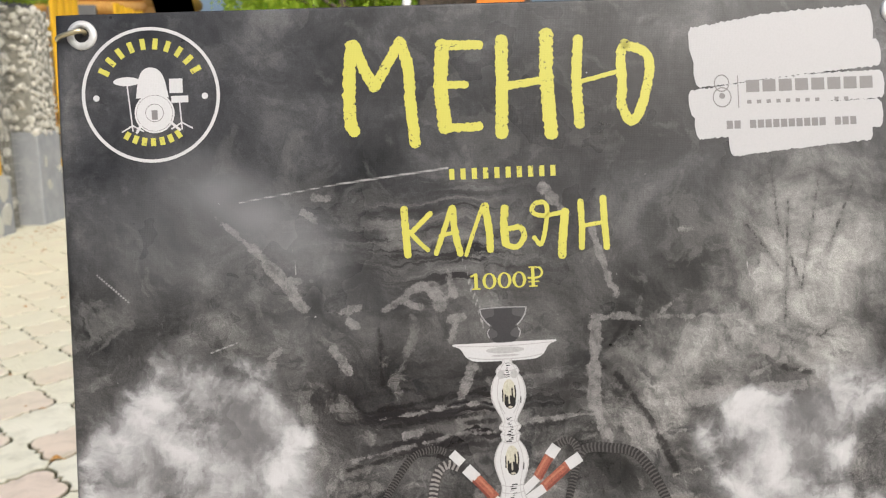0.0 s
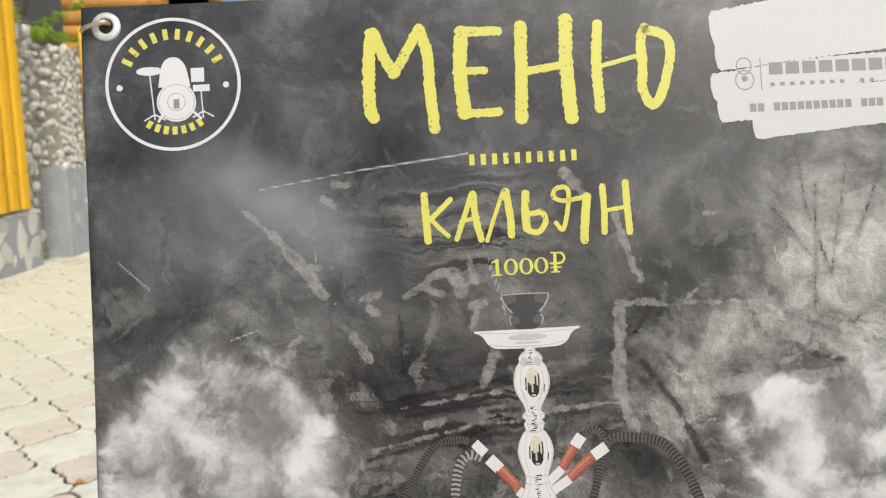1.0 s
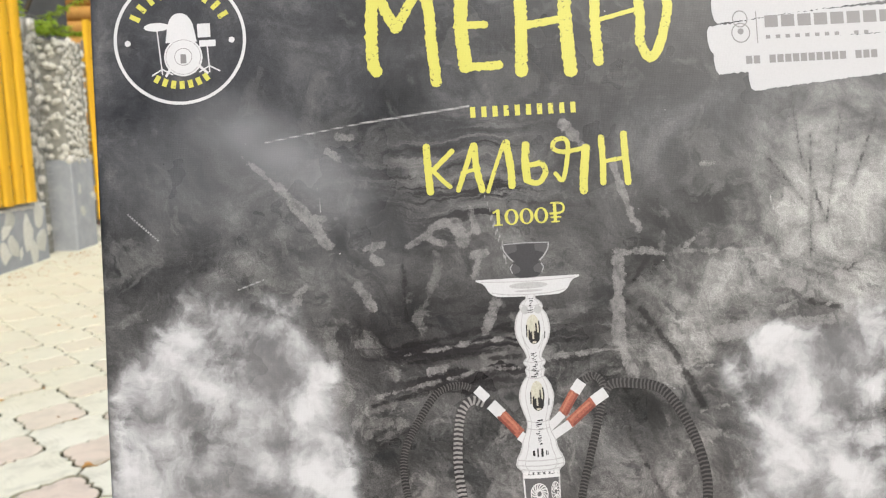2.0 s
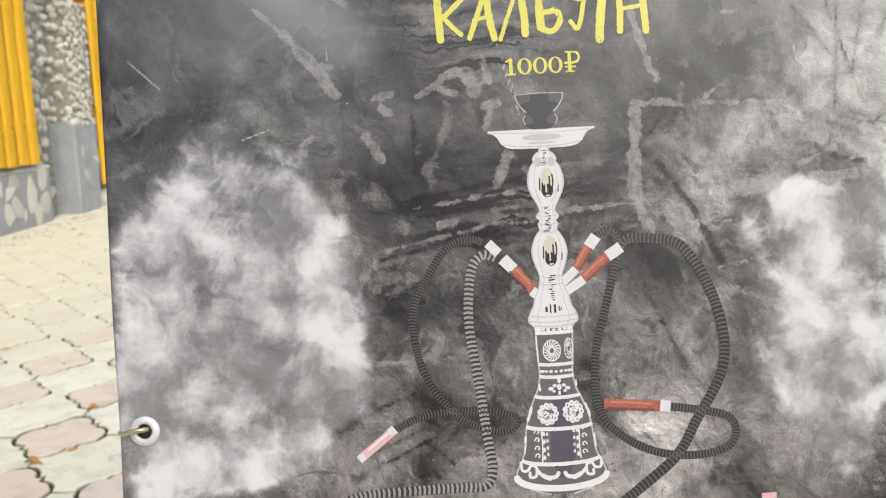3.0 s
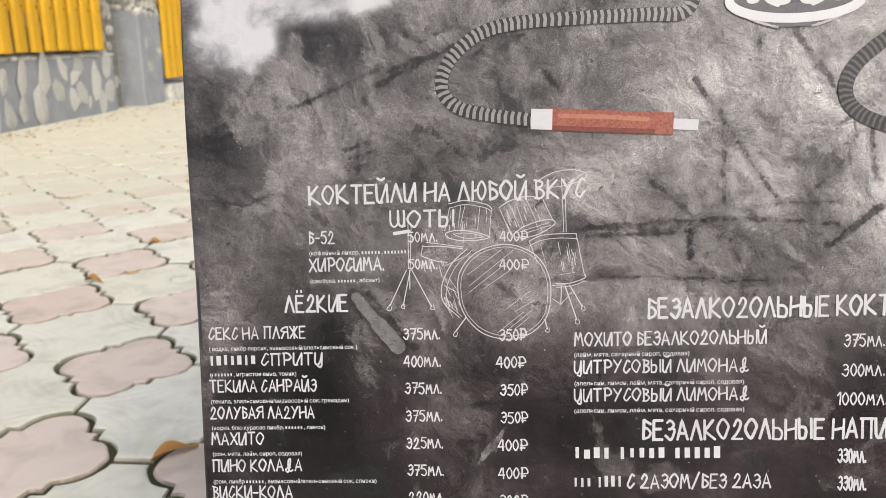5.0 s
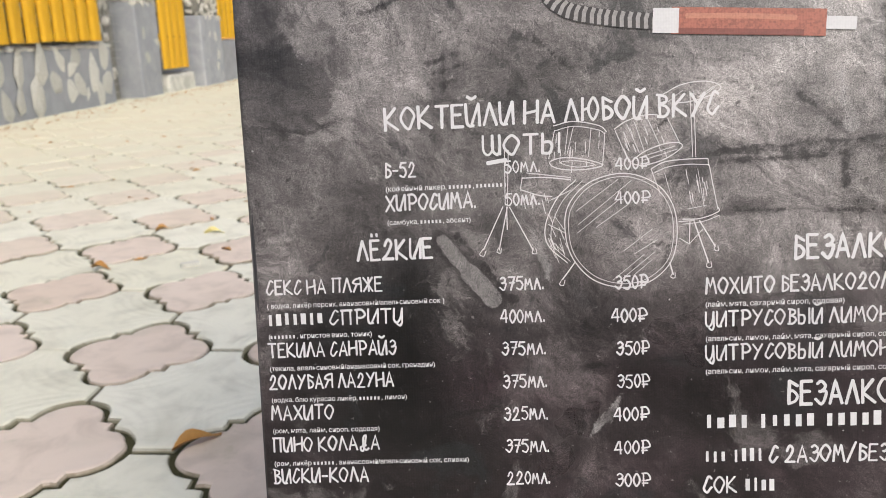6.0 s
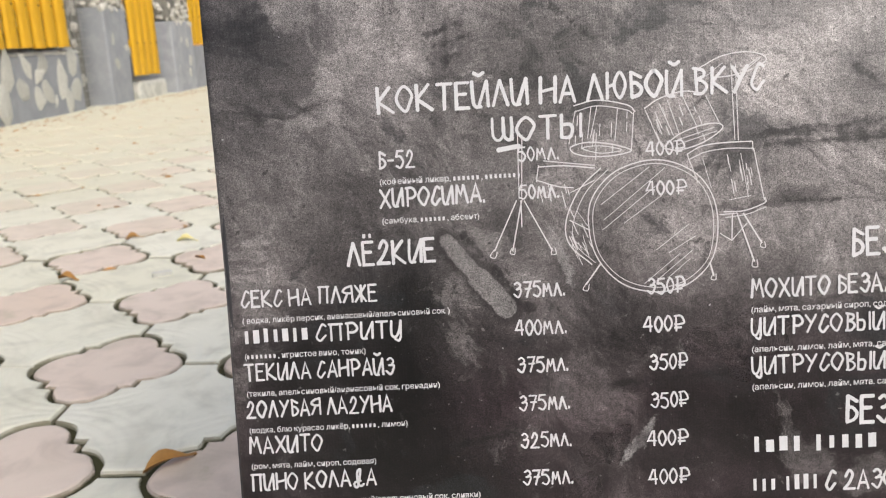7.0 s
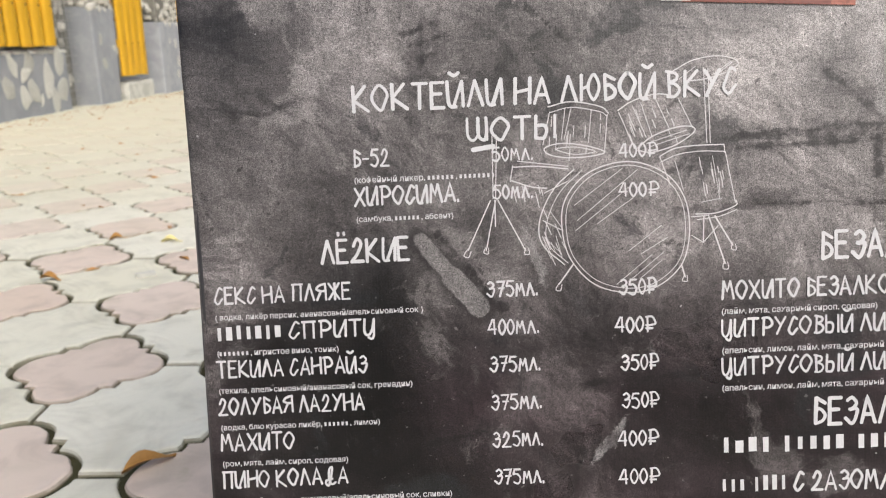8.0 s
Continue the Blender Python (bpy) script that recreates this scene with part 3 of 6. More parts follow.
def tube(bm, points, radius, sides=10, closed=False):
    """A round tube along 3D points."""
    p = [Vector(q) for q in points]
    rings, side = [], None
    for i, at in enumerate(p):
        way = (p[min(i + 1, len(p) - 1)] - p[max(i - 1, 0)]) if not closed else (p[(i + 1) % len(p)] - p[i - 1])
        way.normalize()
        if side is None:
            side = way.orthogonal().normalized()
        side = (side - way * side.dot(way)).normalized()
        up = way.cross(side)
        r = radius[i] if isinstance(radius, (list, tuple)) else radius
        rings.append([bm.verts.new(at + r * (math.cos(a) * side + math.sin(a) * up)) for a in [2 * math.pi * k / sides for k in range(sides)]])
    pairs = list(zip(rings, rings[1:])) + ([(rings[-1], rings[0])] if closed else [])
    for a, b in pairs:
        for k in range(sides):
            bm.faces.new((a[k], a[(k + 1) % sides], b[(k + 1) % sides], b[k]))
    if not closed:
        bm.faces.new(rings[0][::-1])
        bm.faces.new(rings[-1])
    return bm


def numbers(text):
    return [tuple(float(v) for v in pair.split(",")) for pair in text.lstrip("~").split()]


# ---- printing: flat shapes on the sheet, in millimetres along x and z ----
LAYER = 0.00003


def ribbon(bm, points, width, level, rough=0.0, steps=5, smooth=True, round_ends=True, cap=0.8):
    """A brush stroke: a flat band along 2D points with uneven edges and rounded ends."""
    p = spline(points, steps) if smooth else [Vector(q) for q in points]
    if rough:
        dense = []
        for a, b in zip(p, p[1:]):
            k = max(1, int((b - a).length / 1.2))
            dense += [a.lerp(b, s / k) for s in range(k)]
        p = dense + [p[-1]]
    y = -0.0003 - level * LAYER
    left, right = [], []
    last = len(p) - 1
    for i, at in enumerate(p):
        a = (p[i] - p[i - 1]).normalized() if i else (p[1] - p[0]).normalized()
        b = (p[i + 1] - p[i]).normalized() if i < last else a
        way = a + b
        way = way.normalized() if way.length > 1e-4 else a
        n = Vector((-way.y, way.x))
        stretch = 1 / max(0.6, abs(n.dot(Vector((-a.y, a.x)))))
        h = width / 2 * stretch
        u = 1 + rough * (noise.noise(Vector((at.x * 0.45, at.y * 0.45, 3.1))) + 0.8 * noise.noise(Vector((at.x * 1.3, at.y * 1.3, 9.0)))) if rough else 1
        w = 1 + rough * (noise.noise(Vector((at.x * 0.45, at.y * 0.45, 13.1))) + 0.8 * noise.noise(Vector((at.x * 1.3, at.y * 1.3, 29.0)))) if rough else 1
        left.append(at + n * h * u)
        right.append(at - n * h * w)
    make = lambda q: bm.verts.new((q.x / 1000, y, q.y / 1000))
    lv, rv = [make(q) for q in left], [make(q) for q in right]
    for i in range(last):
        bm.faces.new((rv[i], rv[i + 1], lv[i + 1], lv[i]))
    if round_ends and width > 0.4:
        for at, out, a, b in ((p[0], (p[0] - p[1]).normalized(), lv[0], rv[0]), (p[-1], (p[-1] - p[-2]).normalized(), rv[-1], lv[-1])):
            start = Vector((a.co.x * 1000, a.co.z * 1000)) - at
            mids = []
            for s in (1, 2, 3):
                ang = math.pi * s / 4
                v = start * math.cos(ang) + out * start.length * cap * math.sin(ang)
                mids.append(make(at + v))
            bm.faces.new((a, *mids, b))
    return bm


def disc(bm, x, z, rx, rz, level, inner=0.0, sides=64):
    """A flat ellipse, or a ring when inner is more than nothing."""
    y = -0.0003 - level * LAYER
    edge = lambda k: [bm.verts.new(((x + rx * k * math.cos(a)) / 1000, y, (z + rz * k * math.sin(a)) / 1000)) for a in [2 * math.pi * s / sides for s in range(sides)]]
    out = edge(1.0)
    if inner:
        ins = edge(inner)
        for k in range(sides):
            bm.faces.new((out[k], out[(k + 1) % sides], ins[(k + 1) % sides], ins[k]))
    else:
        bm.faces.new(out)
    return bm


def block(bm, x0, x1, z0, z1, level, turn=0.0):
    """A plain bar, turned about its middle."""
    y, c = -0.0003 - level * LAYER, Vector(((x0 + x1) / 2, (z0 + z1) / 2))
    m = Matrix.Rotation(turn, 2)
    bm.faces.new([bm.verts.new(((c + m @ (Vector(q) - c)).x / 1000, y, (c + m @ (Vector(q) - c)).y / 1000)) for q in ((x0, z0), (x1, z0), (x1, z1), (x0, z1))])
    return bm


def turned(bm, profile, axis, level):
    """A flat silhouette, alike on both sides of an upright axis; profile: height, half width."""
    y = -0.0003 - level * LAYER
    p = spline(numbers(profile), 4)
    left = [bm.verts.new(((axis - q.y) / 1000, y, q.x / 1000)) for q in p]
    right = [bm.verts.new(((axis + q.y) / 1000, y, q.x / 1000)) for q in p]
    for i in range(len(p) - 1):
        bm.faces.new((left[i + 1], right[i + 1], right[i], left[i]))
    return bm


def width_at(profile, z):
    p = spline(numbers(profile), 4)
    return min(p, key=lambda q: abs(q.x - z)).y


# A hand-lettered alphabet: strokes of points in a grid, x then height, z below the line, a to c above nine; ~ is a soft curve.
HAND = {
    "А": "00 39 60|13 53", "Б": "10 19|19 57|~15 35 53 41 10", "В": "19 10|~09 48 46 15|~15 44 52 30 00", "Г": "~16 39 57 33 00|00 60",
    "Д": "~53 12 10 30 59 38 32 50 71", "Е": "09 00 50|09 59|05 45", "Ё": "09 00 50|09 59|05 45|1b 1c|4b 4c", "Ж": "00 79|09 70|49 40", "З": "~18 39 57 35 25|~25 55 53 30 02",
    "И": "~09 02 10 30|20 69|69 60", "Й": "~09 02 10 30|20 69|69 60|~1c 3b 5c", "К": "09 00|59 04|04 60", "Л": "00 39|39 60", "М": "00 19|19 34 59|59 70", "Н": "09 00|69 60|04 65",
    "О": "~39 06 03 30 53 66 39", "П": "10 19|09 79|60 69", "Р": "10 19|~09 49 66 44 14", "С": "~58 39 15 02 20 42 53", "Т": "09 69|39 30", "У": "09 35|69 34 10",
    "Ф": "40 49|~49 08 05 44 74 78 49", "Х": "00 69|09 60", "Ц": "~09 02 20 43 59|59 50|~50 4y 2z", "Ш": "~09 02 20 43 49|~49 42 60 73 79|79 70", "Ь": "09 00|~05 35 53 40 00",
    "Ы": "09 00|~05 35 43 30 00|79 70", "Ю": "09 00|04 35|~59 36 33 50 73 76 59", "Я": "69 60|~69 28 06 35 65|35 00",
    "0": "~29 06 03 20 43 46 29", "1": "07 29 20", "2": "~16 39 57 33 00|00 60", "3": "~18 39 57 35 25|~25 55 53 30 02", "4": "39 03 53|49 40", "5": "59 19 06|~06 36 53 30 01", "7": "09 59 20|15 55",
    "₽": "10 19|~09 49 65 34 04|02 42", "-": "04 44", ".": "00 01", "/": "0z 5a",
}
HAND_AT = dict(zip("0123456789abcyz", (0, 1, 2, 3, 4, 5, 6, 7, 8, 9, 10, 11, 12, -2, -1)))


def hand_row(name, text, x0, x1, z, cap, parent, material):
    """One row of hand lettering between x0 and x1; solid bars stand for the signs that are not spelt."""
    wide = {" ": 3.2, "█": 4.4}
    small = 0.82 if text.endswith("МЛ.") else 1.0
    laid, x = [], 0.0
    for ch in text:
        if ch in wide:
            laid.append((ch, x, 1.0))
            x += wide[ch] + (0.8 if ch == "█" else 0)
            continue
        k = small if ch in "МЛ" else 1.0
        laid.append((ch, x, k))
        x += max(HAND_AT[q[0]] for s in HAND[ch].split("|") for q in s.lstrip("~").split()) * k + 2.0
    sx, sz, bm = (x1 - x0) / (x - 2.0), cap / 9, bmesh.new()
    pen = cap * 0.135
    rng = random.Random(text + str(z))
    for i, (ch, left, k) in enumerate(laid):
        if ch == " ":
            continue
        if ch == "█":
            wide_bar = rng.uniform(1.4, 3.4)
            block(bm, x0 + (left + 2.2 - wide_bar / 2) * sx, x0 + (left + 2.2 + wide_bar / 2) * sx, z + cap * rng.uniform(0.02, 0.14), z + cap * rng.uniform(0.74, 0.96), i % 3)
            continue
        lean, rise = rng.uniform(-0.04, 0.06), rng.uniform(-0.25, 0.25)
        for j, s in enumerate(HAND[ch].split("|")):
            pts = [(x0 + (left + HAND_AT[q[0]] * k + lean * HAND_AT[q[1]]) * sx, z + (HAND_AT[q[1]] * k + rise) * sz) for q in s.lstrip("~").split()]
            ribbon(bm, pts, pen * rng.uniform(0.85, 1.15), (i % 2) * 5 + j, smooth=s[0] == "~" or len(pts) > 2 and ch in "1", steps=5, rough=0.13 if cap > 7.5 else 0.0)
    return part(name, bm, material, parent)


@lru_cache(None)
def word_mesh(word):
    c = bpy.data.curves.new("word", "FONT")
    c.body = word
    c.resolution_u = 3
    c.offset = 0.010
    ob = new("word", c)
    me = bpy.data.meshes.new_from_object(ob.evaluated_get(bpy.context.evaluated_depsgraph_get()))
    bpy.data.objects.remove(ob)
    xs = [v.co.x for v in me.vertices]
    return me, min(xs), max(xs)


def print_row(name, text, x0, x1, z, size, parent, material, level=3, stretch=None):
    """One printed row in the built-in font, fitted between x0 and x1."""
    laid, x, bm = [], 0.0, bmesh.new()
    for word in text.split(" "):
        bare = word.strip("(),█")
        if not bare and "█" in word:
            if word[0] == "(":
                laid.append(("(", x))
                x += 0.3
            laid.append((word.count("█"), x))
            x += word.count("█") * 0.55 + 0.3
            if word[-1] in "),":
                laid.append((word[-1], x - 0.3))
                x += 0.2
            continue
        _, lo, hi = word_mesh(word)
        laid.append((word, x - lo))
        x += hi - lo + 0.3
    k = (x1 - x0) / (x - 0.3)
    tall = stretch or k
    for what, left in laid:
        if isinstance(what, int):
            for s in range(what):
                block(bm, x0 + (left + s * 0.55) * k, x0 + (left + s * 0.55 + 0.28) * k, z + 0.02 * tall, z + 0.5 * tall, level)
            continue
        me, _, _ = word_mesh(what)
        had = len(bm.verts)
        bm.from_mesh(me)
        bm.verts.ensure_lookup_table()
        for v in bm.verts[had:]:
            v.co = Vector(((x0 + (v.co.x + left) * k) / 1000, -0.0003 - level * LAYER, (z + v.co.y * tall) / 1000))
    return part(name, bm, material, parent)


# Strokes of the printing, in millimetres on the sheet, with their widths.
MENU_STROKES = [
    ("181.5,-12.4 178.7,-39.6 178.7,-65.0 181.0,-72.9", 8.55),
    ("182.7,-11.6 189.6,-30.2 196.1,-42.2", 7.78),
    ("196.1,-42.2 205.4,-26.8 215.2,-10.3", 7.02),
    ("215.1,-11.5 219.8,-29.3 220.3,-52.8 221.8,-70.6 222.4,-82.4", 7.83),
    ("244.5,-13.6 242.0,-41.8 243.7,-72.6", 9.45),
    ("242.5,-14.7 270.1,-15.2", 6.69),
    ("244.0,-42.3 259.7,-42.5", 5.51),
    ("243.7,-72.2 268.3,-71.9", 5.91),
    ("285.7,-11.8 284.7,-43.3 283.0,-78.0", 8.73),
    ("317.8,-8.1 316.3,-40.5 318.1,-79.4", 9.59),
    ("286.6,-44.6 313.5,-41.2", 5.56),
    ("340.0,-12.8 337.5,-41.3 338.4,-73.8", 7.22),
    ("339.8,-43.3 366.7,-37.1", 3.21),
    ("~373.3,-17.0 369.6,-26.5 369.9,-46.4 368.9,-60.3 375.2,-72.5 382.9,-62.8 388.7,-43.0 390.1,-30.3 385.6,-23.0 373.2,-18.6", 6.87),
]
HOOKAH_WORD_STROKES = [
    ("212.5,-127.1 212.9,-142.8 213.7,-159.7", 5.09),
    ("230.7,-131.0 216.8,-143.8", 3.54),
    ("215.2,-142.9 223.1,-151.9 228.0,-156.5", 3.14),
    ("245.5,-127.4 239.2,-144.0 233.3,-159.5", 3.55),
    ("246.3,-127.4 247.1,-144.4 250.3,-160.3", 4.73),
    ("236.7,-147.0 249.0,-144.5", 2.76),
    ("267.2,-127.5 261.0,-143.0 254.2,-161.3", 2.77),
    ("268.8,-127.2 271.2,-145.5 271.3,-158.5", 5.15),
    ("282.6,-129.4 281.7,-142.0 282.3,-154.7", 5.56),
    ("~283.5,-144.8 292.7,-143.3 295.6,-149.8 290.1,-157.0 283.0,-155.5", 3.97),
    ("~322.3,-134.3 309.0,-136.1 302.0,-133.0 303.4,-127.9 309.5,-126.6 312.5,-130.7 311.1,-143.3 307.3,-155.8 302.4,-150.9", 3.2),
    ("325.2,-133.6 322.7,-151.8 321.7,-164.9", 6.01),
    ("336.3,-127.0 336.7,-144.5 336.0,-159.6", 4.42),
    ("352.5,-125.3 352.9,-143.2 353.7,-160.4", 4.83),
    ("336.7,-144.5 352.9,-142.4", 2.81),
]
PATCH_STROKES = [
    ("423.4,-22.7 485.5,-13.4 550.1,-10.2", 29.38),
    ("424.2,-41.1 492.8,-34.6 556.4,-29.5", 19.6),
    ("420.0,-62.5 491.9,-54.7 557.9,-52.2", 20.4),
    ("423.4,-77.1 491.0,-74.0 556.1,-73.2", 20.42),
    ("447.3,-91.7 498.7,-87.2 548.1,-83.5", 17.24),
]
HOSES = [
    ("~235.2,-298.2 225.0,-295.2 210.2,-300.0 196.6,-317.8 186.7,-335.7 184.1,-353.9 188.5,-379.7 200.4,-402.3 216.3,-417.6 234.3,-425.8 247.2,-425.2 251.1,-419.1 242.1,-414.3 223.9,-411.3 205.5,-410.9 183.3,-414.4 168.4,-421.1", 5.13),
    ("~244.6,-309.5 233.7,-306.5 226.0,-315.3 222.5,-337.2 222.4,-359.1 226.5,-392.4 229.9,-425.6 232.5,-451.5 227.3,-462.3 210.7,-462.7 177.6,-463.1 148.1,-464.4 129.5,-469.1 115.0,-481.4 111.2,-494.2 118.8,-503.7 135.2,-508.1 155.0,-510.8", 6.6),
    ("~311.1,-297.7 320.4,-294.4 326.3,-302.0 323.1,-319.4 313.7,-352.0 306.8,-377.4 305.1,-403.0 309.9,-421.6 325.8,-437.0 347.5,-447.2 373.2,-450.1 393.7,-445.5 399.6,-434.7 394.4,-425.2 378.0,-420.1 355.4,-416.2", 5.5),
    ("~325.4,-307.1 333.0,-300.8 349.5,-301.5 367.6,-306.6 381.6,-325.5 391.7,-351.6 395.1,-377.5 389.9,-399.3 374.2,-424.4 358.5,-449.5 331.9,-470.5 309.1,-487.9 303.0,-502.4 311.8,-513.9 337.3,-522.4 366.7,-525.5 396.3,-524.2 415.0,-516.5 421.3,-505.7", 6.97),
]
HANDLES = [
    ("167.6,-421.1 145.6,-437.8", 5.87, 'pink'),
    ("146.4,-437.1 142.9,-439.9", 5.51, 'white'),
    ("168.0,-420.4 164.6,-423.2", 6.24, 'white'),
    ("161.6,-510.7 222.5,-514.8", 10.66, 'wood'),
    ("154.2,-510.4 164.5,-510.9", 9.93, 'white'),
    ("222.5,-514.8 234.3,-515.7", 5.15, 'white'),
    ("310.6,-411.7 350.6,-415.6", 7.35, 'wood'),
    ("348.8,-415.2 355.7,-416.2", 7.72, 'white'),
    ("419.6,-501.9 419.7,-478.7", 9.96, 'pink'),
    ("419.5,-504.5 419.7,-499.4", 10.7, 'white'),
    ("252.8,-315.7 266.8,-331.7", 7.33, 'wood'),
    ("247.2,-309.6 254.2,-317.2", 8.06, 'white'),
    ("237.7,-298.6 244.7,-305.9", 6.59, 'white'),
    ("296.7,-319.4 307.6,-302.3", 6.97, 'wood'),
    ("306.0,-304.8 311.5,-297.7", 7.7, 'white'),
    ("300.8,-326.5 320.5,-310.5", 7.34, 'wood'),
    ("318.6,-311.9 328.0,-306.1", 7.7, 'white'),
    ("266.0,-332.4 276.3,-341.3", 6.6, 'white'),
    ("280.1,-339.6 301.5,-326.6", 6.24, 'white'),
    ("278.4,-335.8 296.7,-319.4", 5.87, 'white'),
]
BOWL = "-198.5,16.6 -199.3,17.0 -202,16.7 -206.5,14.9 -210,11.5 -212,9.6 -213.2,11.2 -216,12.3 -219,11.6 -222,8 -224,6.2"
TRAY = "-223.0,36.4 -224.2,36.2 -225.6,32.5 -228,30 -232,27.6 -234.6,24 -235.8,19 -236.2,4"
STEM = "-234.5,3.4 -238,3.5 -239.4,5.6 -241.5,7.6 -243.6,8.4 -245.4,8.0 -248.5,10.2 -254,11.9 -259,12.5 -264,11.8 -269.5,9.6 -273.5,7.2 -278,5.4 -279.6,5.8 -281.6,7.7 -283.6,7.5 -285.3,5.6 -287.5,7.0 -290,6.5 -292,6.2 -294.5,8.4 -300,11.1 -306,12.3 -311.5,11.6 -317.5,9.8 -322,8.2 -326,8.0 -331,9.2 -336.5,11.8 -340.5,12.6 -344,13.8 -348,16.0 -352,17.0 -354.6,16.4 -357,13.8 -358.8,13.0"
VASE = "-358.5,13.1 -370,12.8 -380.7,12.3 -386.5,11.7 -392,11.9 -400,13.8 -404,15.8 -411.5,19.2 -419,21.8 -426.8,23.3 -434.5,24.2 -442,25.3 -448,28.0 -453,30.6 -456.7,31.7 -460,31.2 -463,27.5 -467,21 -469.8,13 -471,8"
VASE_RINGS = [(-361.4, 2.5, 0.6), (-383.0, 2.3, 1.0), (-391.4, 2.3, 1.4), (-405.2, 2.4, 2.2), (-426.2, 2.6, 3.2), (-449.8, 2.6, 4.6)]
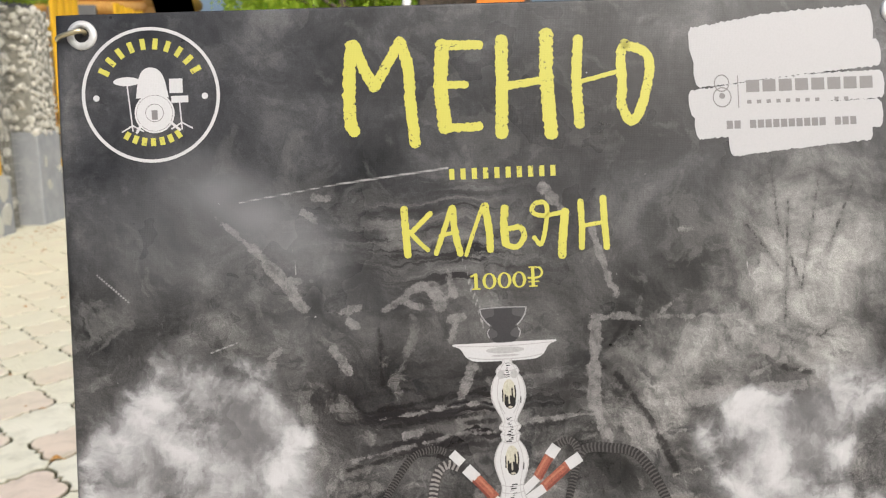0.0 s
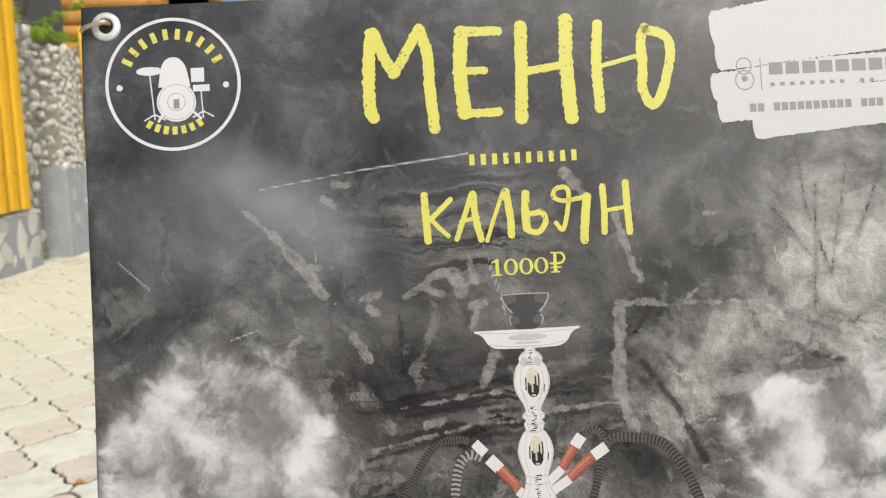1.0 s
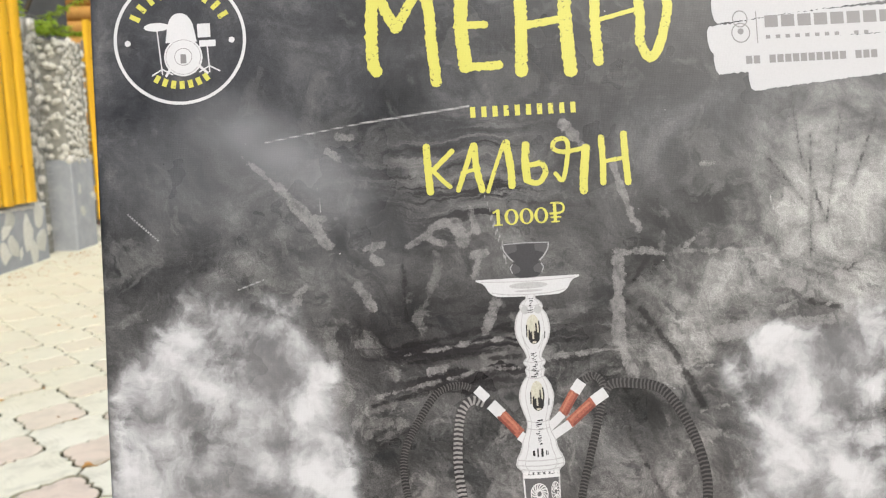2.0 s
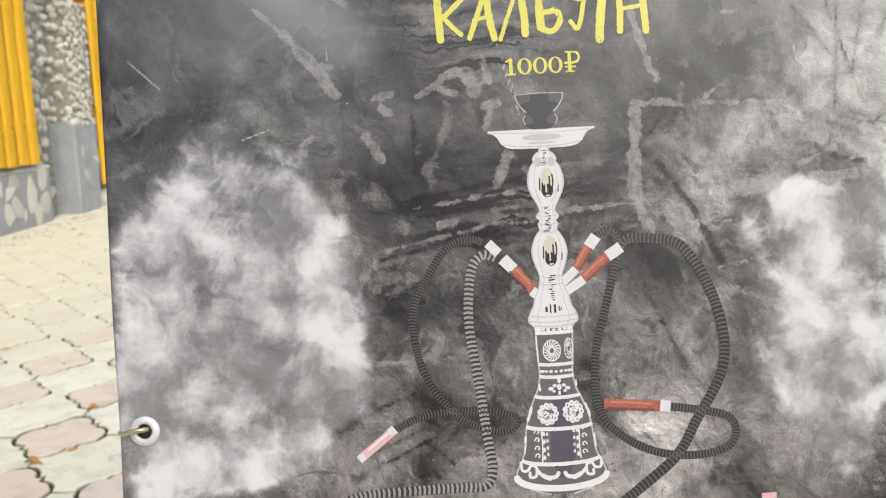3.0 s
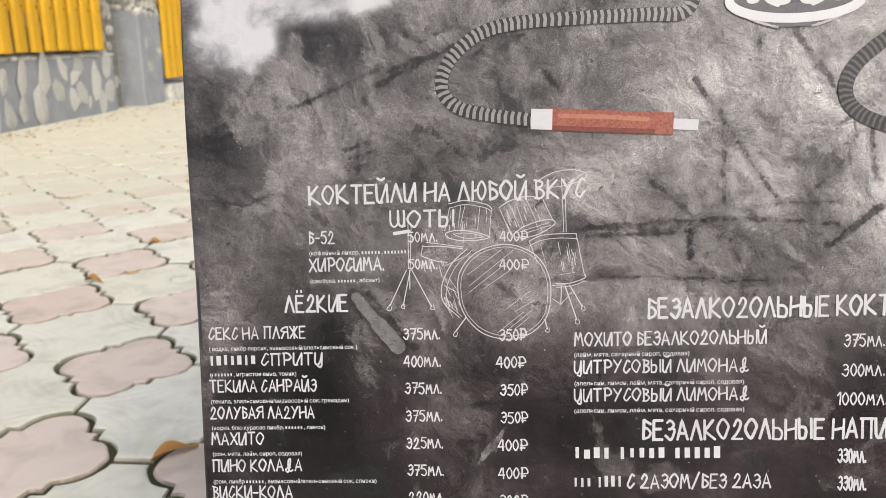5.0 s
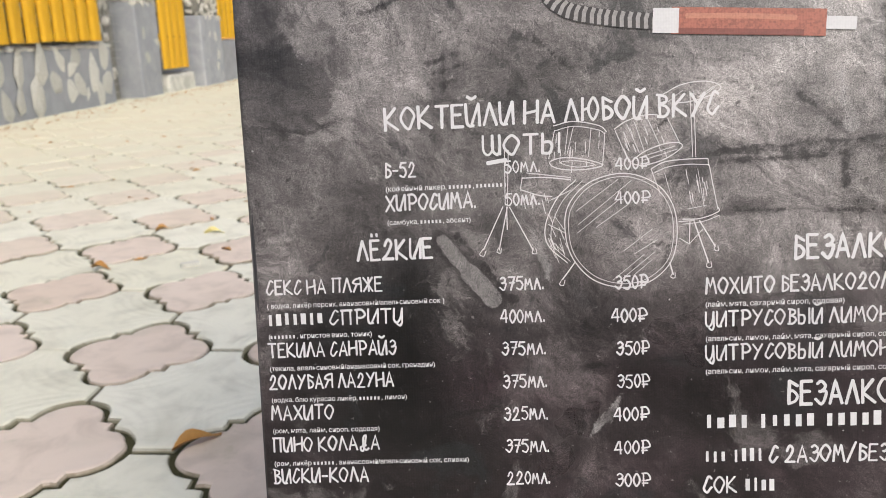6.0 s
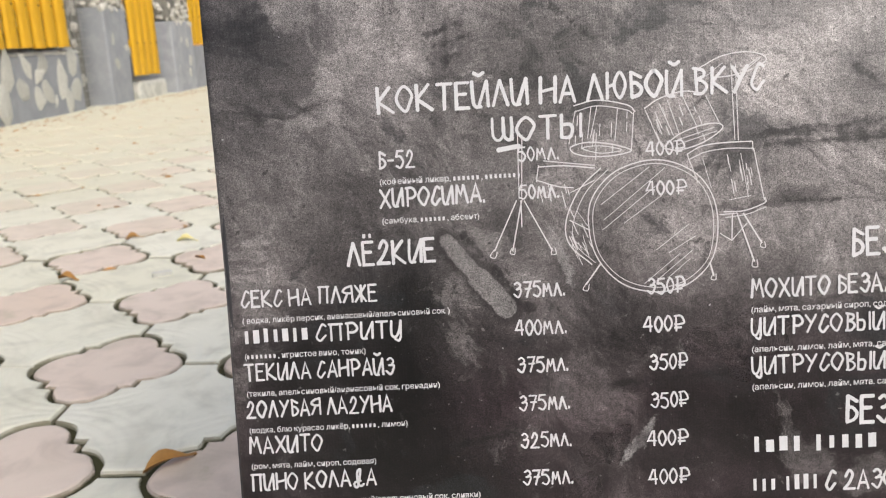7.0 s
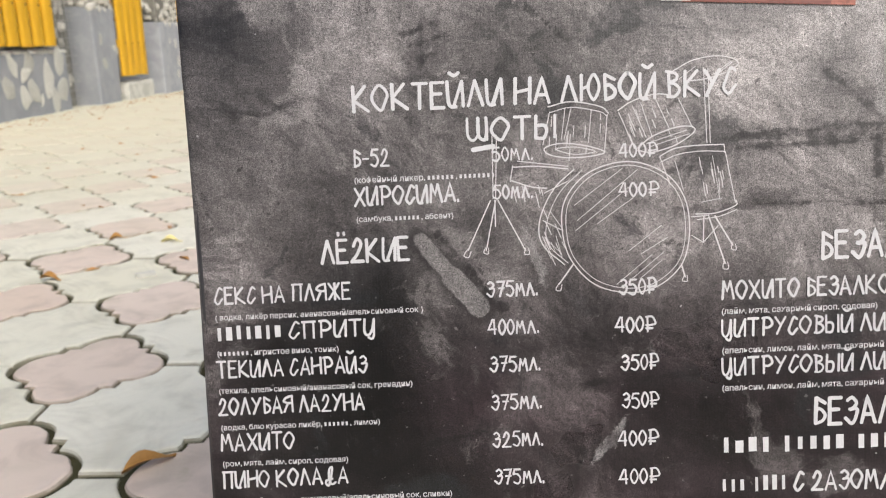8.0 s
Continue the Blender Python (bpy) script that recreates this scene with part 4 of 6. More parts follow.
DRUM_LINES = [
    ("~141.2,-571.2 127.0,-574.4 118.1,-583.7 116.6,-594.7 119.5,-605.8 127.9,-615.1 139.9,-618.6 150.8,-616.6 159.6,-608.8 162.5,-596.9 160.8,-584.8 153.9,-575.8 141.2,-571.2", 0.86),
    ("~141.1,-572.5 128.1,-575.5 119.6,-584.3 118.1,-594.7 120.6,-605.0 128.6,-613.6 139.9,-617.0 150.0,-615.2 158.4,-607.9 161.0,-596.8 159.5,-585.6 153.0,-577.0 141.1,-572.5", 0.54),
    ("~121.7,-573.0 113.8,-580.2 108.6,-591.0 109.4,-599.8 117.2,-607.5", 0.87),
    ("~124.3,-573.6 116.0,-581.4 111.2,-591.7 111.6,-599.9 118.4,-606.9", 0.54),
    ("109.7,-591.0 117.0,-595.1", 0.66),
    ("110.5,-581.2 119.4,-577.2", 0.65),
    ("120.5,-607.0 114.8,-614.5", 1.09),
    ("~114.8,-614.1 113.6,-616.3 115.2,-616.8 115.9,-614.6", 0.66),
    ("159.2,-608.8 160.6,-614.0", 1.08),
    ("~160.2,-613.3 159.5,-615.0 161.2,-615.3 161.3,-613.1", 0.65),
    ("92.6,-559.5 92.1,-582.4", 0.65),
    ("94.2,-559.6 93.0,-582.5", 0.65),
    ("91.2,-582.8 82.3,-600.8", 0.88),
    ("93.0,-582.9 88.9,-601.1", 0.88),
    ("93.8,-583.0 103.2,-601.7", 0.88),
    ("92.7,-582.9 92.6,-592.6", 0.88),
    ("~82.3,-600.1 80.7,-602.5 82.4,-603.2 83.4,-601.0", 0.66),
    ("~88.7,-599.9 88.0,-601.7 89.5,-602.2 89.8,-600.0", 0.66),
    ("~103.2,-600.6 102.7,-602.8 104.5,-602.9 104.1,-600.7", 0.66),
    ("~99.6,-571.4 108.7,-571.5 119.5,-572.9", 0.87),
    ("~98.9,-576.2 106.3,-578.8 111.7,-579.5", 0.87),
    ("99.6,-570.8 98.5,-576.6", 0.65),
    ("101.2,-569.3 119.5,-572.0", 0.65),
    ("~111.6,-564.9 117.7,-563.7 126.3,-565.0 132.7,-567.5 126.1,-568.9 117.5,-568.7 112.1,-567.1 111.6,-564.9", 0.87),
    ("~115.4,-565.7 121.9,-565.2 129.4,-567.1 121.8,-567.8 115.4,-565.7", 0.65),
    ("113.5,-552.3 110.7,-564.0", 0.62),
    ("134.0,-554.0 132.7,-567.4", 0.62),
    ("~112.9,-550.6 121.3,-549.1 131.6,-551.3 134.6,-554.0", 0.83),
    ("~113.2,-552.7 121.2,-551.1 131.1,-553.0 133.9,-554.8", 0.62),
    ("121.2,-551.1 118.3,-562.4", 0.52),
    ("119.1,-551.0 117.4,-562.3", 0.52),
    ("128.4,-552.0 127.0,-563.9", 0.52),
    ("138.1,-553.6 143.5,-566.9", 0.62),
    ("159.4,-549.7 164.3,-560.3", 0.62),
    ("~137.7,-553.1 143.0,-549.9 151.3,-547.8 158.4,-548.8", 0.83),
    ("142.9,-551.4 147.7,-563.0", 0.52),
    ("146.0,-550.5 149.8,-562.7", 0.52),
    ("151.2,-549.2 156.1,-560.4", 0.51),
    ("~144.5,-566.6 149.8,-562.7 158.1,-559.9 163.9,-559.8 164.7,-561.9 158.0,-566.1 149.6,-568.3 144.5,-567.4", 0.83),
    ("147.7,-565.1 162.2,-561.0", 0.52),
    ("148.7,-566.4 163.2,-562.3", 0.52),
    ("~157.6,-540.0 164.9,-536.5 173.1,-535.4 179.1,-536.6 180.7,-538.7 177.0,-541.1 168.8,-543.3 161.6,-543.7", 0.72),
    ("168.5,-539.2 169.3,-565.9", 0.61),
    ("170.1,-539.3 170.5,-566.0", 0.61),
    ("171.9,-541.8 178.1,-537.7", 0.51),
    ("173.9,-541.5 178.7,-537.8", 0.51),
    ("159.6,-543.1 165.8,-538.6", 0.41),
    ("~152.3,-569.9 157.9,-567.3 166.2,-566.6 175.4,-566.7", 0.83),
    ("~152.6,-572.0 158.9,-569.5 167.2,-568.7 175.4,-569.2", 0.62),
    ("152.3,-569.9 155.9,-580.2", 0.62),
    ("175.4,-566.7 175.6,-569.8", 0.62),
    ("175.8,-569.2 179.1,-587.7", 0.62),
    ("~164.6,-591.1 171.8,-591.1 179.1,-588.7 179.3,-586.7", 0.83),
    ("~165.1,-593.2 172.8,-592.4 179.5,-590.2", 0.62),
    ("157.8,-571.9 160.6,-582.5", 0.41),
    ("171.2,-570.6 173.6,-586.4", 0.41),
    ("166.7,-587.0 174.4,-585.8", 0.41),
    ("163.2,-592.1 169.7,-591.8", 0.64),
    ("167.7,-592.1 167.3,-601.1", 0.86),
    ("169.4,-592.2 175.1,-609.6", 1.07),
    ("171.6,-591.9 178.0,-603.1", 1.07),
    ("~174.7,-608.4 174.3,-611.1 176.2,-611.4 176.0,-608.9", 0.65),
    ("~177.9,-602.0 177.4,-604.2 179.1,-604.7 178.9,-602.5", 0.64),
    ("163.1,-598.7 167.3,-601.5 172.8,-595.6", 0.65),
    ("121.2,-586.1 138.9,-573.5", 0.43),
    ("122.1,-591.6 144.3,-574.2", 0.44),
    ("121.4,-595.3 140.9,-580.5", 0.44),
    ("129.3,-593.1 143.0,-583.9", 0.43),
    ("140.3,-603.5 152.4,-594.6", 0.43),
    ("144.6,-604.8 154.5,-599.1", 0.43),
    ("135.6,-615.5 148.9,-605.0", 0.44),
    ("140.0,-614.6 153.3,-604.1", 0.44),
    ("144.3,-613.7 152.1,-607.4", 0.44),
    ("112.5,-587.8 116.2,-593.5", 0.44),
    ("111.6,-598.8 116.3,-603.5", 0.44),
    ("114.3,-596.7 116.2,-604.6", 0.44),
]
TEXT_ROWS = [
    ("КОКТЕЙЛИ НА ЛЮБОЙ ВКУС", 43.7, 179.9, -549.0, 8.9, "hand"),
    ("ШОТЫ", 84.0, 115.0, -561.4, 7.9, "hand"),
    ("Б-52", 42.4, 55.2, -568.7, 5.9, "hand"),
    ("ХИРОСИМА.", 42.2, 79.5, -582.7, 6.4, "hand"),
    ("ЛЁГКИЕ", 29.1, 60.7, -603.1, 8.2, "hand"),
    ("(кофейный ликер, ██████, ███████)", 42.5, 92.6, -574.6, 3.6, "print"),
    ("(самбука, ██████, абсент)", 42.5, 77.5, -588.6, 3.6, "print"),
    ("СЕКС НА ПЛЯЖЕ", -10.9, 38.6, -616.4, 5.9, "hand"),
    ("375МЛ.", 88.6, 106.6, -618.0, 5.4, "hand"),
    ("350₽", 136.6, 150.0, -619.2, 5.4, "hand"),
    ("███████ СПРИТЦ", -11.6, 46.6, -630.1, 6.0, "hand"),
    ("400МЛ.", 88.6, 106.6, -631.9, 5.4, "hand"),
    ("400₽", 134.9, 149.4, -633.1, 5.4, "hand"),
    ("ТЕКИЛА САНРАЙЗ", -11.7, 43.1, -643.7, 6.0, "hand"),
    ("375МЛ.", 88.6, 106.6, -645.7, 5.4, "hand"),
    ("350₽", 136.6, 150.0, -647.1, 5.4, "hand"),
    ("ГОЛУБАЯ ЛАГУНА", -12.2, 41.5, -657.6, 6.0, "hand"),
    ("375МЛ.", 88.6, 106.6, -659.9, 5.4, "hand"),
    ("350₽", 136.6, 150.0, -661.3, 5.4, "hand"),
    ("МАХИТО", -12.1, 14.7, -671.2, 6.1, "hand"),
    ("325МЛ.", 88.6, 106.6, -673.9, 5.4, "hand"),
    ("400₽", 134.9, 149.4, -675.5, 5.4, "hand"),
    ("ПИНО КОЛАДА", -12.6, 33.9, -685.4, 6.1, "hand"),
    ("375МЛ.", 88.6, 106.6, -688.1, 5.4, "hand"),
    ("400₽", 134.9, 149.4, -689.9, 5.4, "hand"),
    ("ВИСКИ-КОЛА", -12.9, 28.5, -699.5, 6.2, "hand"),
    ("220МЛ.", 88.6, 106.6, -702.2, 5.4, "hand"),
    ("300₽", 134.9, 149.4, -704.2, 5.4, "hand"),
    ("( водка, ликёр персик, ананасовый/апельсиновый сок )", -11.1, 65.0, -622.3, 3.6, "print"),
    ("(███████, игристое вино, тоник)", -11.4, 33.4, -635.6, 3.7, "print"),
    ("(текила, апельсиновый/ананасовый сок, гренадин)", -11.6, 59.8, -649.6, 3.7, "print"),
    ("(водка, блю курасао ликёр, ██████, лимон)", -11.7, 47.1, -663.4, 3.7, "print"),
    ("(ром, мята, лайм, сироп, содовая)", -12.0, 34.6, -677.1, 3.8, "print"),
    ("(ром, ликёр ██████, ананасовый/апельсиновый сок, сливки)", -12.3, 72.5, -691.7, 3.8, "print"),
    ("50МЛ.", 92.5, 106.6, -568.9, 4.8, "hand"),
    ("50МЛ.", 92.3, 106.1, -582.5, 4.8, "hand"),
    ("400₽", 138.0, 151.5, -569.6, 4.7, "hand"),
    ("400₽", 137.6, 151.6, -583.7, 4.8, "hand"),
    ("БЕЗАЛКОГОЛЬНЫЕ КОКТЕЛИ", 209.4, 343.9, -609.3, 9.5, "hand"),
    ("БЕЗАЛКОГОЛЬНЫЕ НАПИТКИ", 206.4, 344.9, -670.4, 9.7, "hand"),
    ("МОХИТО БЕЗАЛКОГОЛЬНЫЙ", 173.9, 266.8, -622.5, 6.5, "hand"),
    ("ЦИТРУСОВЫЙ ЛИМОНАД", 173.7, 258.4, -636.3, 6.2, "hand"),
    ("ЦИТРУСОВЫЙ ЛИМОНАД", 173.6, 258.5, -650.6, 6.2, "hand"),
    ("375МЛ.", 304.1, 322.8, -624.8, 5.8, "hand"),
    ("250₽", 341.8, 355.4, -625.8, 5.5, "hand"),
    ("300МЛ.", 303.3, 323.0, -639.4, 5.8, "hand"),
    ("250₽", 342.0, 355.6, -640.5, 5.5, "hand"),
    ("1000МЛ.", 301.1, 324.4, -653.8, 5.9, "hand"),
    ("450₽", 341.3, 355.6, -655.0, 5.5, "hand"),
    ("(лайм, мята, сахарный сироп, содовая)", 173.5, 229.8, -628.0, 3.1, "print"),
    ("(апельсин, лимон, лайм, мята, сахарный сироп, содовая)", 173.4, 256.3, -642.5, 3.1, "print"),
    ("(апельсин, лимон, лайм, мята, сахарный сироп, содовая)", 173.2, 256.4, -656.4, 3.1, "print"),
    ("████ █████ █████", 172.3, 244.2, -680.4, 6.8, "hand"),
    ("███ ████ С ГАЗОМ/БЕЗ ГАЗА", 172.0, 269.3, -695.2, 6.9, "hand"),
    ("СОК ████", 171.8, 200.7, -707.9, 6.9, "hand"),
    ("330МЛ.", 301.8, 314.9, -682.7, 6.7, "hand"),
    ("330МЛ.", 301.9, 315.1, -696.7, 6.7, "hand"),
    ("200МЛ.", 302.1, 315.3, -710.3, 6.8, "hand"),
    ("████████████", 375.9, 446.8, -564.7, 6.5, "hand"),
    ("███████", 375.9, 416.7, -572.2, 6.5, "hand"),
    ("██████████", 376.4, 433.4, -594.2, 6.5, "hand"),
    ("██████████", 376.4, 433.4, -603.1, 6.5, "hand"),
    ("███████", 376.3, 419.9, -611.1, 6.5, "hand"),
    ("███████", 375.5, 416.5, -630.3, 6.5, "hand"),
    ("███████", 375.4, 416.5, -640.2, 6.5, "hand"),
    ("ПИВО", 430.3, 454.3, -554.2, 10.0, "hand"),
]

# ---- the menu banner on its stand ----
# The sheet leans back; x runs along its width and z up from the upper grommet.
LEAN_BACK = Matrix(((0.9994, 0.0061, -0.0328, 0), (0, 0.9833, 0.1819, 0), (0.0334, -0.1818, 0.9828, 0.9569), (0, 0, 0, 1)))
banner = thing("menu_banner", LEAN_BACK, "dark printed vinyl menu banner hung on a tube stand", "banner")
LEFT, RIGHT, TOP, BOTTOM = -0.0171, 0.5865, 0.0140, -0.836


def stroke_field(x, z, strokes, half):
    """Distance in millimetres to the nearest stroke's rim, less than nothing inside."""
    best = np.full(x.shape, 40.0)
    for x0, z0, x1, z1, w in strokes:
        dx, dz = x1 - x0, z1 - z0
        k = np.clip(((x - x0) * dx + (z - z0) * dz) / (dx * dx + dz * dz), 0, 1)
        best = np.minimum(best, np.hypot(x - x0 - k * dx, z - z0 - k * dz) - w * 0.5)
    return best


def patch_field(x, z, patches, core=0.2):
    total = np.zeros(x.shape)
    for px, pz, rx, rz, s in patches:
        k = np.clip((1 - np.hypot((x - px) / rx, (z - pz) / rz)) / (1 - core), 0, 1)
        total += s * k * k * (3 - 2 * k)
    return np.minimum(total, 1.3)


def stroke_field(x, z, strokes, half):
    """Distance in millimetres to the nearest stroke's rim, less than nothing inside."""
    best = np.full(x.shape, 40.0)
    for x0, z0, x1, z1, w in strokes:
        dx, dz = x1 - x0, z1 - z0
        k = np.clip(((x - x0) * dx + (z - z0) * dz) / (dx * dx + dz * dz), 0, 1)
        best = np.minimum(best, np.hypot(x - x0 - k * dx, z - z0 - k * dz) - w * 0.42)
    return best


def patch_field(x, z, patches, core=0.2):
    total = np.zeros(x.shape)
    for px, pz, rx, rz, s in patches:
        k = np.clip((1 - np.hypot((x - px) / rx, (z - pz) / rz)) / (1 - core), 0, 1)
        total += s * k * k * (3 - 2 * k)
    return np.minimum(total, 1.3)


def stroke_field(x, z, strokes, half):
    """Distance in millimetres to the nearest stroke's rim, less than nothing inside."""
    best = np.full(x.shape, 40.0)
    for x0, z0, x1, z1, w in strokes:
        dx, dz = x1 - x0, z1 - z0
        k = np.clip(((x - x0) * dx + (z - z0) * dz) / (dx * dx + dz * dz), 0, 1)
        best = np.minimum(best, np.hypot(x - x0 - k * dx, z - z0 - k * dz) - w * 0.42)
    return best


def patch_field(x, z, patches, core=0.2):
    total = np.zeros(x.shape)
    for px, pz, rx, rz, s in patches:
        k = np.clip((1 - np.hypot((x - px) / rx, (z - pz) / rz)) / (1 - core), 0, 1)
        total += s * k * k * (3 - 2 * k)
    return np.minimum(total, 1.3)


def stroke_field(x, z, strokes, half):
    """Distance in millimetres to the nearest stroke's rim, less than nothing inside."""
    best = np.full(x.shape, 40.0)
    for x0, z0, x1, z1, w in strokes:
        dx, dz = x1 - x0, z1 - z0
        k = np.clip(((x - x0) * dx + (z - z0) * dz) / (dx * dx + dz * dz), 0, 1)
        best = np.minimum(best, np.hypot(x - x0 - k * dx, z - z0 - k * dz) - w * half)
    return best


def patch_field(x, z, patches, core=0.2):
    total = np.zeros(x.shape)
    for px, pz, rx, rz, s in patches:
        k = np.clip((1 - np.hypot((x - px) / rx, (z - pz) / rz)) / (1 - core), 0, 1)
        total += s * k * k * (3 - 2 * k)
    return np.minimum(total, 1.3)


def banner_sheet():
    """The vinyl sheet: a fine front that carries the print's fields, a back and a rim."""
    verts, faces = [], []

    def grid(nx, nz, back, flip):
        base = len(verts)
        for i in range(nx + 1):
            for j in range(nz + 1):
                x, z = LEFT + (RIGHT - LEFT) * i / nx, BOTTOM + (TOP - BOTTOM) * j / nz
                edge = min(x - LEFT, RIGHT - x)
                side = 0.0
                if edge < 0.02:
                    side = 0.0018 * noise.noise(Vector((1.5, z * 9, 2))) * max(0, 1 - edge / 0.012) + 0.0007 * max(0, 1 - edge / 0.004) ** 2
                    x += 0.0012 * noise.noise(Vector((x * 2, z * 7, 5))) * (1 - edge / 0.02)
                verts.append((x, side + back, z))
        at = lambda i, j: base + i * (nz + 1) + j
        for i in range(nx):
            for j in range(nz):
                q = (at(i, j), at(i + 1, j), at(i + 1, j + 1), at(i, j + 1))
                faces.append(q[::-1] if flip else q)
        return [at(i, 0) for i in range(nx)] + [at(nx, j) for j in range(nz)] + [at(i, nz) for i in range(nx, 0, -1)] + [at(0, j) for j in range(nz, 0, -1)]

    rim = grid(402, 567, 0.0, False)
    grid(60, 84, 0.0007, True)
    base = len(verts)
    verts.extend((verts[k][0], verts[k][1] + 0.0007, verts[k][2]) for k in rim)
    n = len(rim)
    faces.extend((rim[(k + 1) % n], rim[k], base + k, base + (k + 1) % n) for k in range(n))
    me = bpy.data.meshes.new("sheet")
    me.from_pydata(verts, [], faces)
    me.materials.append(VINYL)
    me.polygons.foreach_set("use_smooth", [True] * len(me.polygons))
    x, z = np.array([v[0] for v in verts]) * 1000, np.array([v[2] for v in verts]) * 1000
    for name, values in (("flakes", stroke_field(x, z, FLAKES, 0.48)), ("cracks", stroke_field(x, z, CRACKS, 0.28)), ("scrapes", stroke_field(x, z, SCRAPES, 0.5)), ("stick", stroke_field(x, z, STICK, 0.5)), ("pale_patches", patch_field(x, z, PALE_PATCHES)), ("dark_patches", patch_field(x, z, DARK_PATCHES)), ("smoke", patch_field(x, z, SMOKE)), ("trowel_rows", patch_field(x, z, TROWEL_ROWS, 0.4)), ("dark_boards", patch_field(x, z, DARK_BOARDS, 0.4)), ("beam", patch_field(x, z, BEAM))):
        me.attributes.new(name, "FLOAT", "POINT").data.foreach_set("value", values.astype(np.float32))
    ob = new("sheet", me)
    ob.parent = banner
    return tagged(ob, "dark printed vinyl with pale smoke")


def hem(x, out):
    """The folded, welded edge: a dark round fold behind the rim."""
    bm = bmesh.new()
    p = [(x + 0.0006 * noise.noise(Vector((z * 8, 3, 1))), 0.0028 + 0.0008 * noise.noise(Vector((z * 6, 8, 1))), z) for z in [BOTTOM + (TOP - BOTTOM) * k / 60 for k in range(61)]]
    tube(bm, p, 0.0016, 8)
    part("hem", bm, HEM, banner, "folded black edge", smooth=True)


def grommet(x, z):
    bm = bmesh.new()
    sides, rings = 40, []
    for r, y in ((0.0048, 0.0012), (0.0050, -0.0008), (0.0058, -0.0021), (0.0072, -0.0020), (0.0086, -0.0016), (0.0096, -0.0011), (0.0101, -0.0002), (0.0101, 0.0006)):
        rings.append([bm.verts.new((x + r * math.cos(a), y, z + r * math.sin(a))) for a in [2 * math.pi * k / sides for k in range(sides)]])
    for a, b in zip(rings, rings[1:]):
        for k in range(sides):
            bm.faces.new((a[k], a[(k + 1) % sides], b[(k + 1) % sides], b[k]))
    ring = part("grommet", bm, STEEL, banner, "zinc eyelet ring", smooth=True)
    # The sheet isn't pierced: a flat dark disc paints the shade in the hole.
    hole = disc(bmesh.new(), x * 1000, z * 1000, 4.95, 4.95, 2, sides=32)
    part("eyelet_shade_disc", hole, DARK_INK, ring, "flat dark disc painted as the shaded eyelet hole")


banner_sheet()
hem(LEFT + 0.002, -1)
hem(RIGHT - 0.002, 1)
for gx, gz in ((0, 0), (0, -0.412), (0, -0.822), (0.57, 0), (0.57, -0.412), (0.57, -0.822)):
    grommet(gx, gz)

# Headings in yellow brush strokes, one part a letter.
for word, strokes, counts in (("menu_letter", MENU_STROKES, (4, 4, 3, 3)), ("heading_letter", HOOKAH_WORD_STROKES, (3, 3, 2, 2, 2, 3))):
    k = 0
    for count in counts:
        bm = bmesh.new()
        for j, (text, w) in enumerate(strokes[k : k + count]):
            ribbon(bm, numbers(text), w, j, rough=0.24 if word == "menu_letter" else 0.18)
        k += count
        part(word, bm, YELLOW_INK, banner, "yellow brush-lettered sign")


def oval(bm, x, z, rx, rz, ix, iz, level, sides=40):
    """A flat oval with an oval hole of its own proportion, as in a serif nought."""
    y = -0.0003 - level * LAYER
    ring = lambda a, b: [bm.verts.new(((x + a * math.cos(v)) / 1000, y, (z + b * math.sin(v)) / 1000)) for v in [2 * math.pi * k / sides for k in range(sides)]]
    out, ins = ring(rx, rz), ring(ix, iz)
    for k in range(sides):
        bm.faces.new((out[k], out[(k + 1) % sides], ins[(k + 1) % sides], ins[k]))


def price_sign():
    """The price in a seriffed face: low round noughts and a taller rouble sign."""
    bm = bmesh.new()
    z = -185.4
    block(bm, 259.0, 261.4, z + 0.6, z + 10.9, 1)
    block(bm, 257.3, 263.2, z - 0.3, z + 0.7, 2)
    ribbon(bm, [(256.9, z + 9.0), (260.6, z + 10.8)], 1.3, 3, smooth=False)
    for x in (269.6, 280.2, 290.6):
        oval(bm, x, z + 5.4, 4.9, 5.6, 2.7, 4.7, 1)
    z += 0.5
    block(bm, 299.2, 301.5, z, z + 13.4, 1)
    block(bm, 297.4, 303.4, z - 0.6, z + 0.4, 2)
    block(bm, 297.4, 301.0, z + 12.7, z + 13.7, 3)
    ribbon(bm, [(301, z + 13.0), (304.8, z + 12.8), (306.7, z + 10.4), (306.2, z + 7.4), (303.5, z + 5.9), (297.0, z + 5.8)], 1.5, 4)
    block(bm, 297.0, 304.6, z + 2.6, z + 3.6, 5)
    part("price", bm, YELLOW_INK, banner, "yellow seriffed price")


price_sign()
for k in range(10):
    x = 244 + k * 7.9
    part("yellow_bar", block(bmesh.new(), x + 1, x + 4.6, -108.4, -100.8, 1), YELLOW_INK, banner, "plain yellow bar")

# The round badge: ring, drum kit as plain shapes, bars for its lettering.
BX, BZ, BR = 44.25, -41.9, 46.2
badge = part("badge", disc(bmesh.new(), BX, BZ, BR, BR, 1, inner=0.952, sides=120), WHITE_INK, banner, "white ring badge")
for a0, a1, count, r0, r1 in ((152, 28, 10, 31.0, 38.5), (238, 302, 7, 29.5, 35.0)):
    for k in range(count):
        a = radians(a0 + (a1 - a0) * k / (count - 1))
        r, h = (r0 + r1) / 2, (r1 - r0) / 2
        c = (BX + r * math.cos(a), BZ + r * math.sin(a))
        part("yellow_bar", block(bmesh.new(), c[0] - 1.7, c[0] + 1.7, c[1] - h, c[1] + h, 1, a - math.pi / 2), YELLOW_INK, badge, "plain yellow bar")
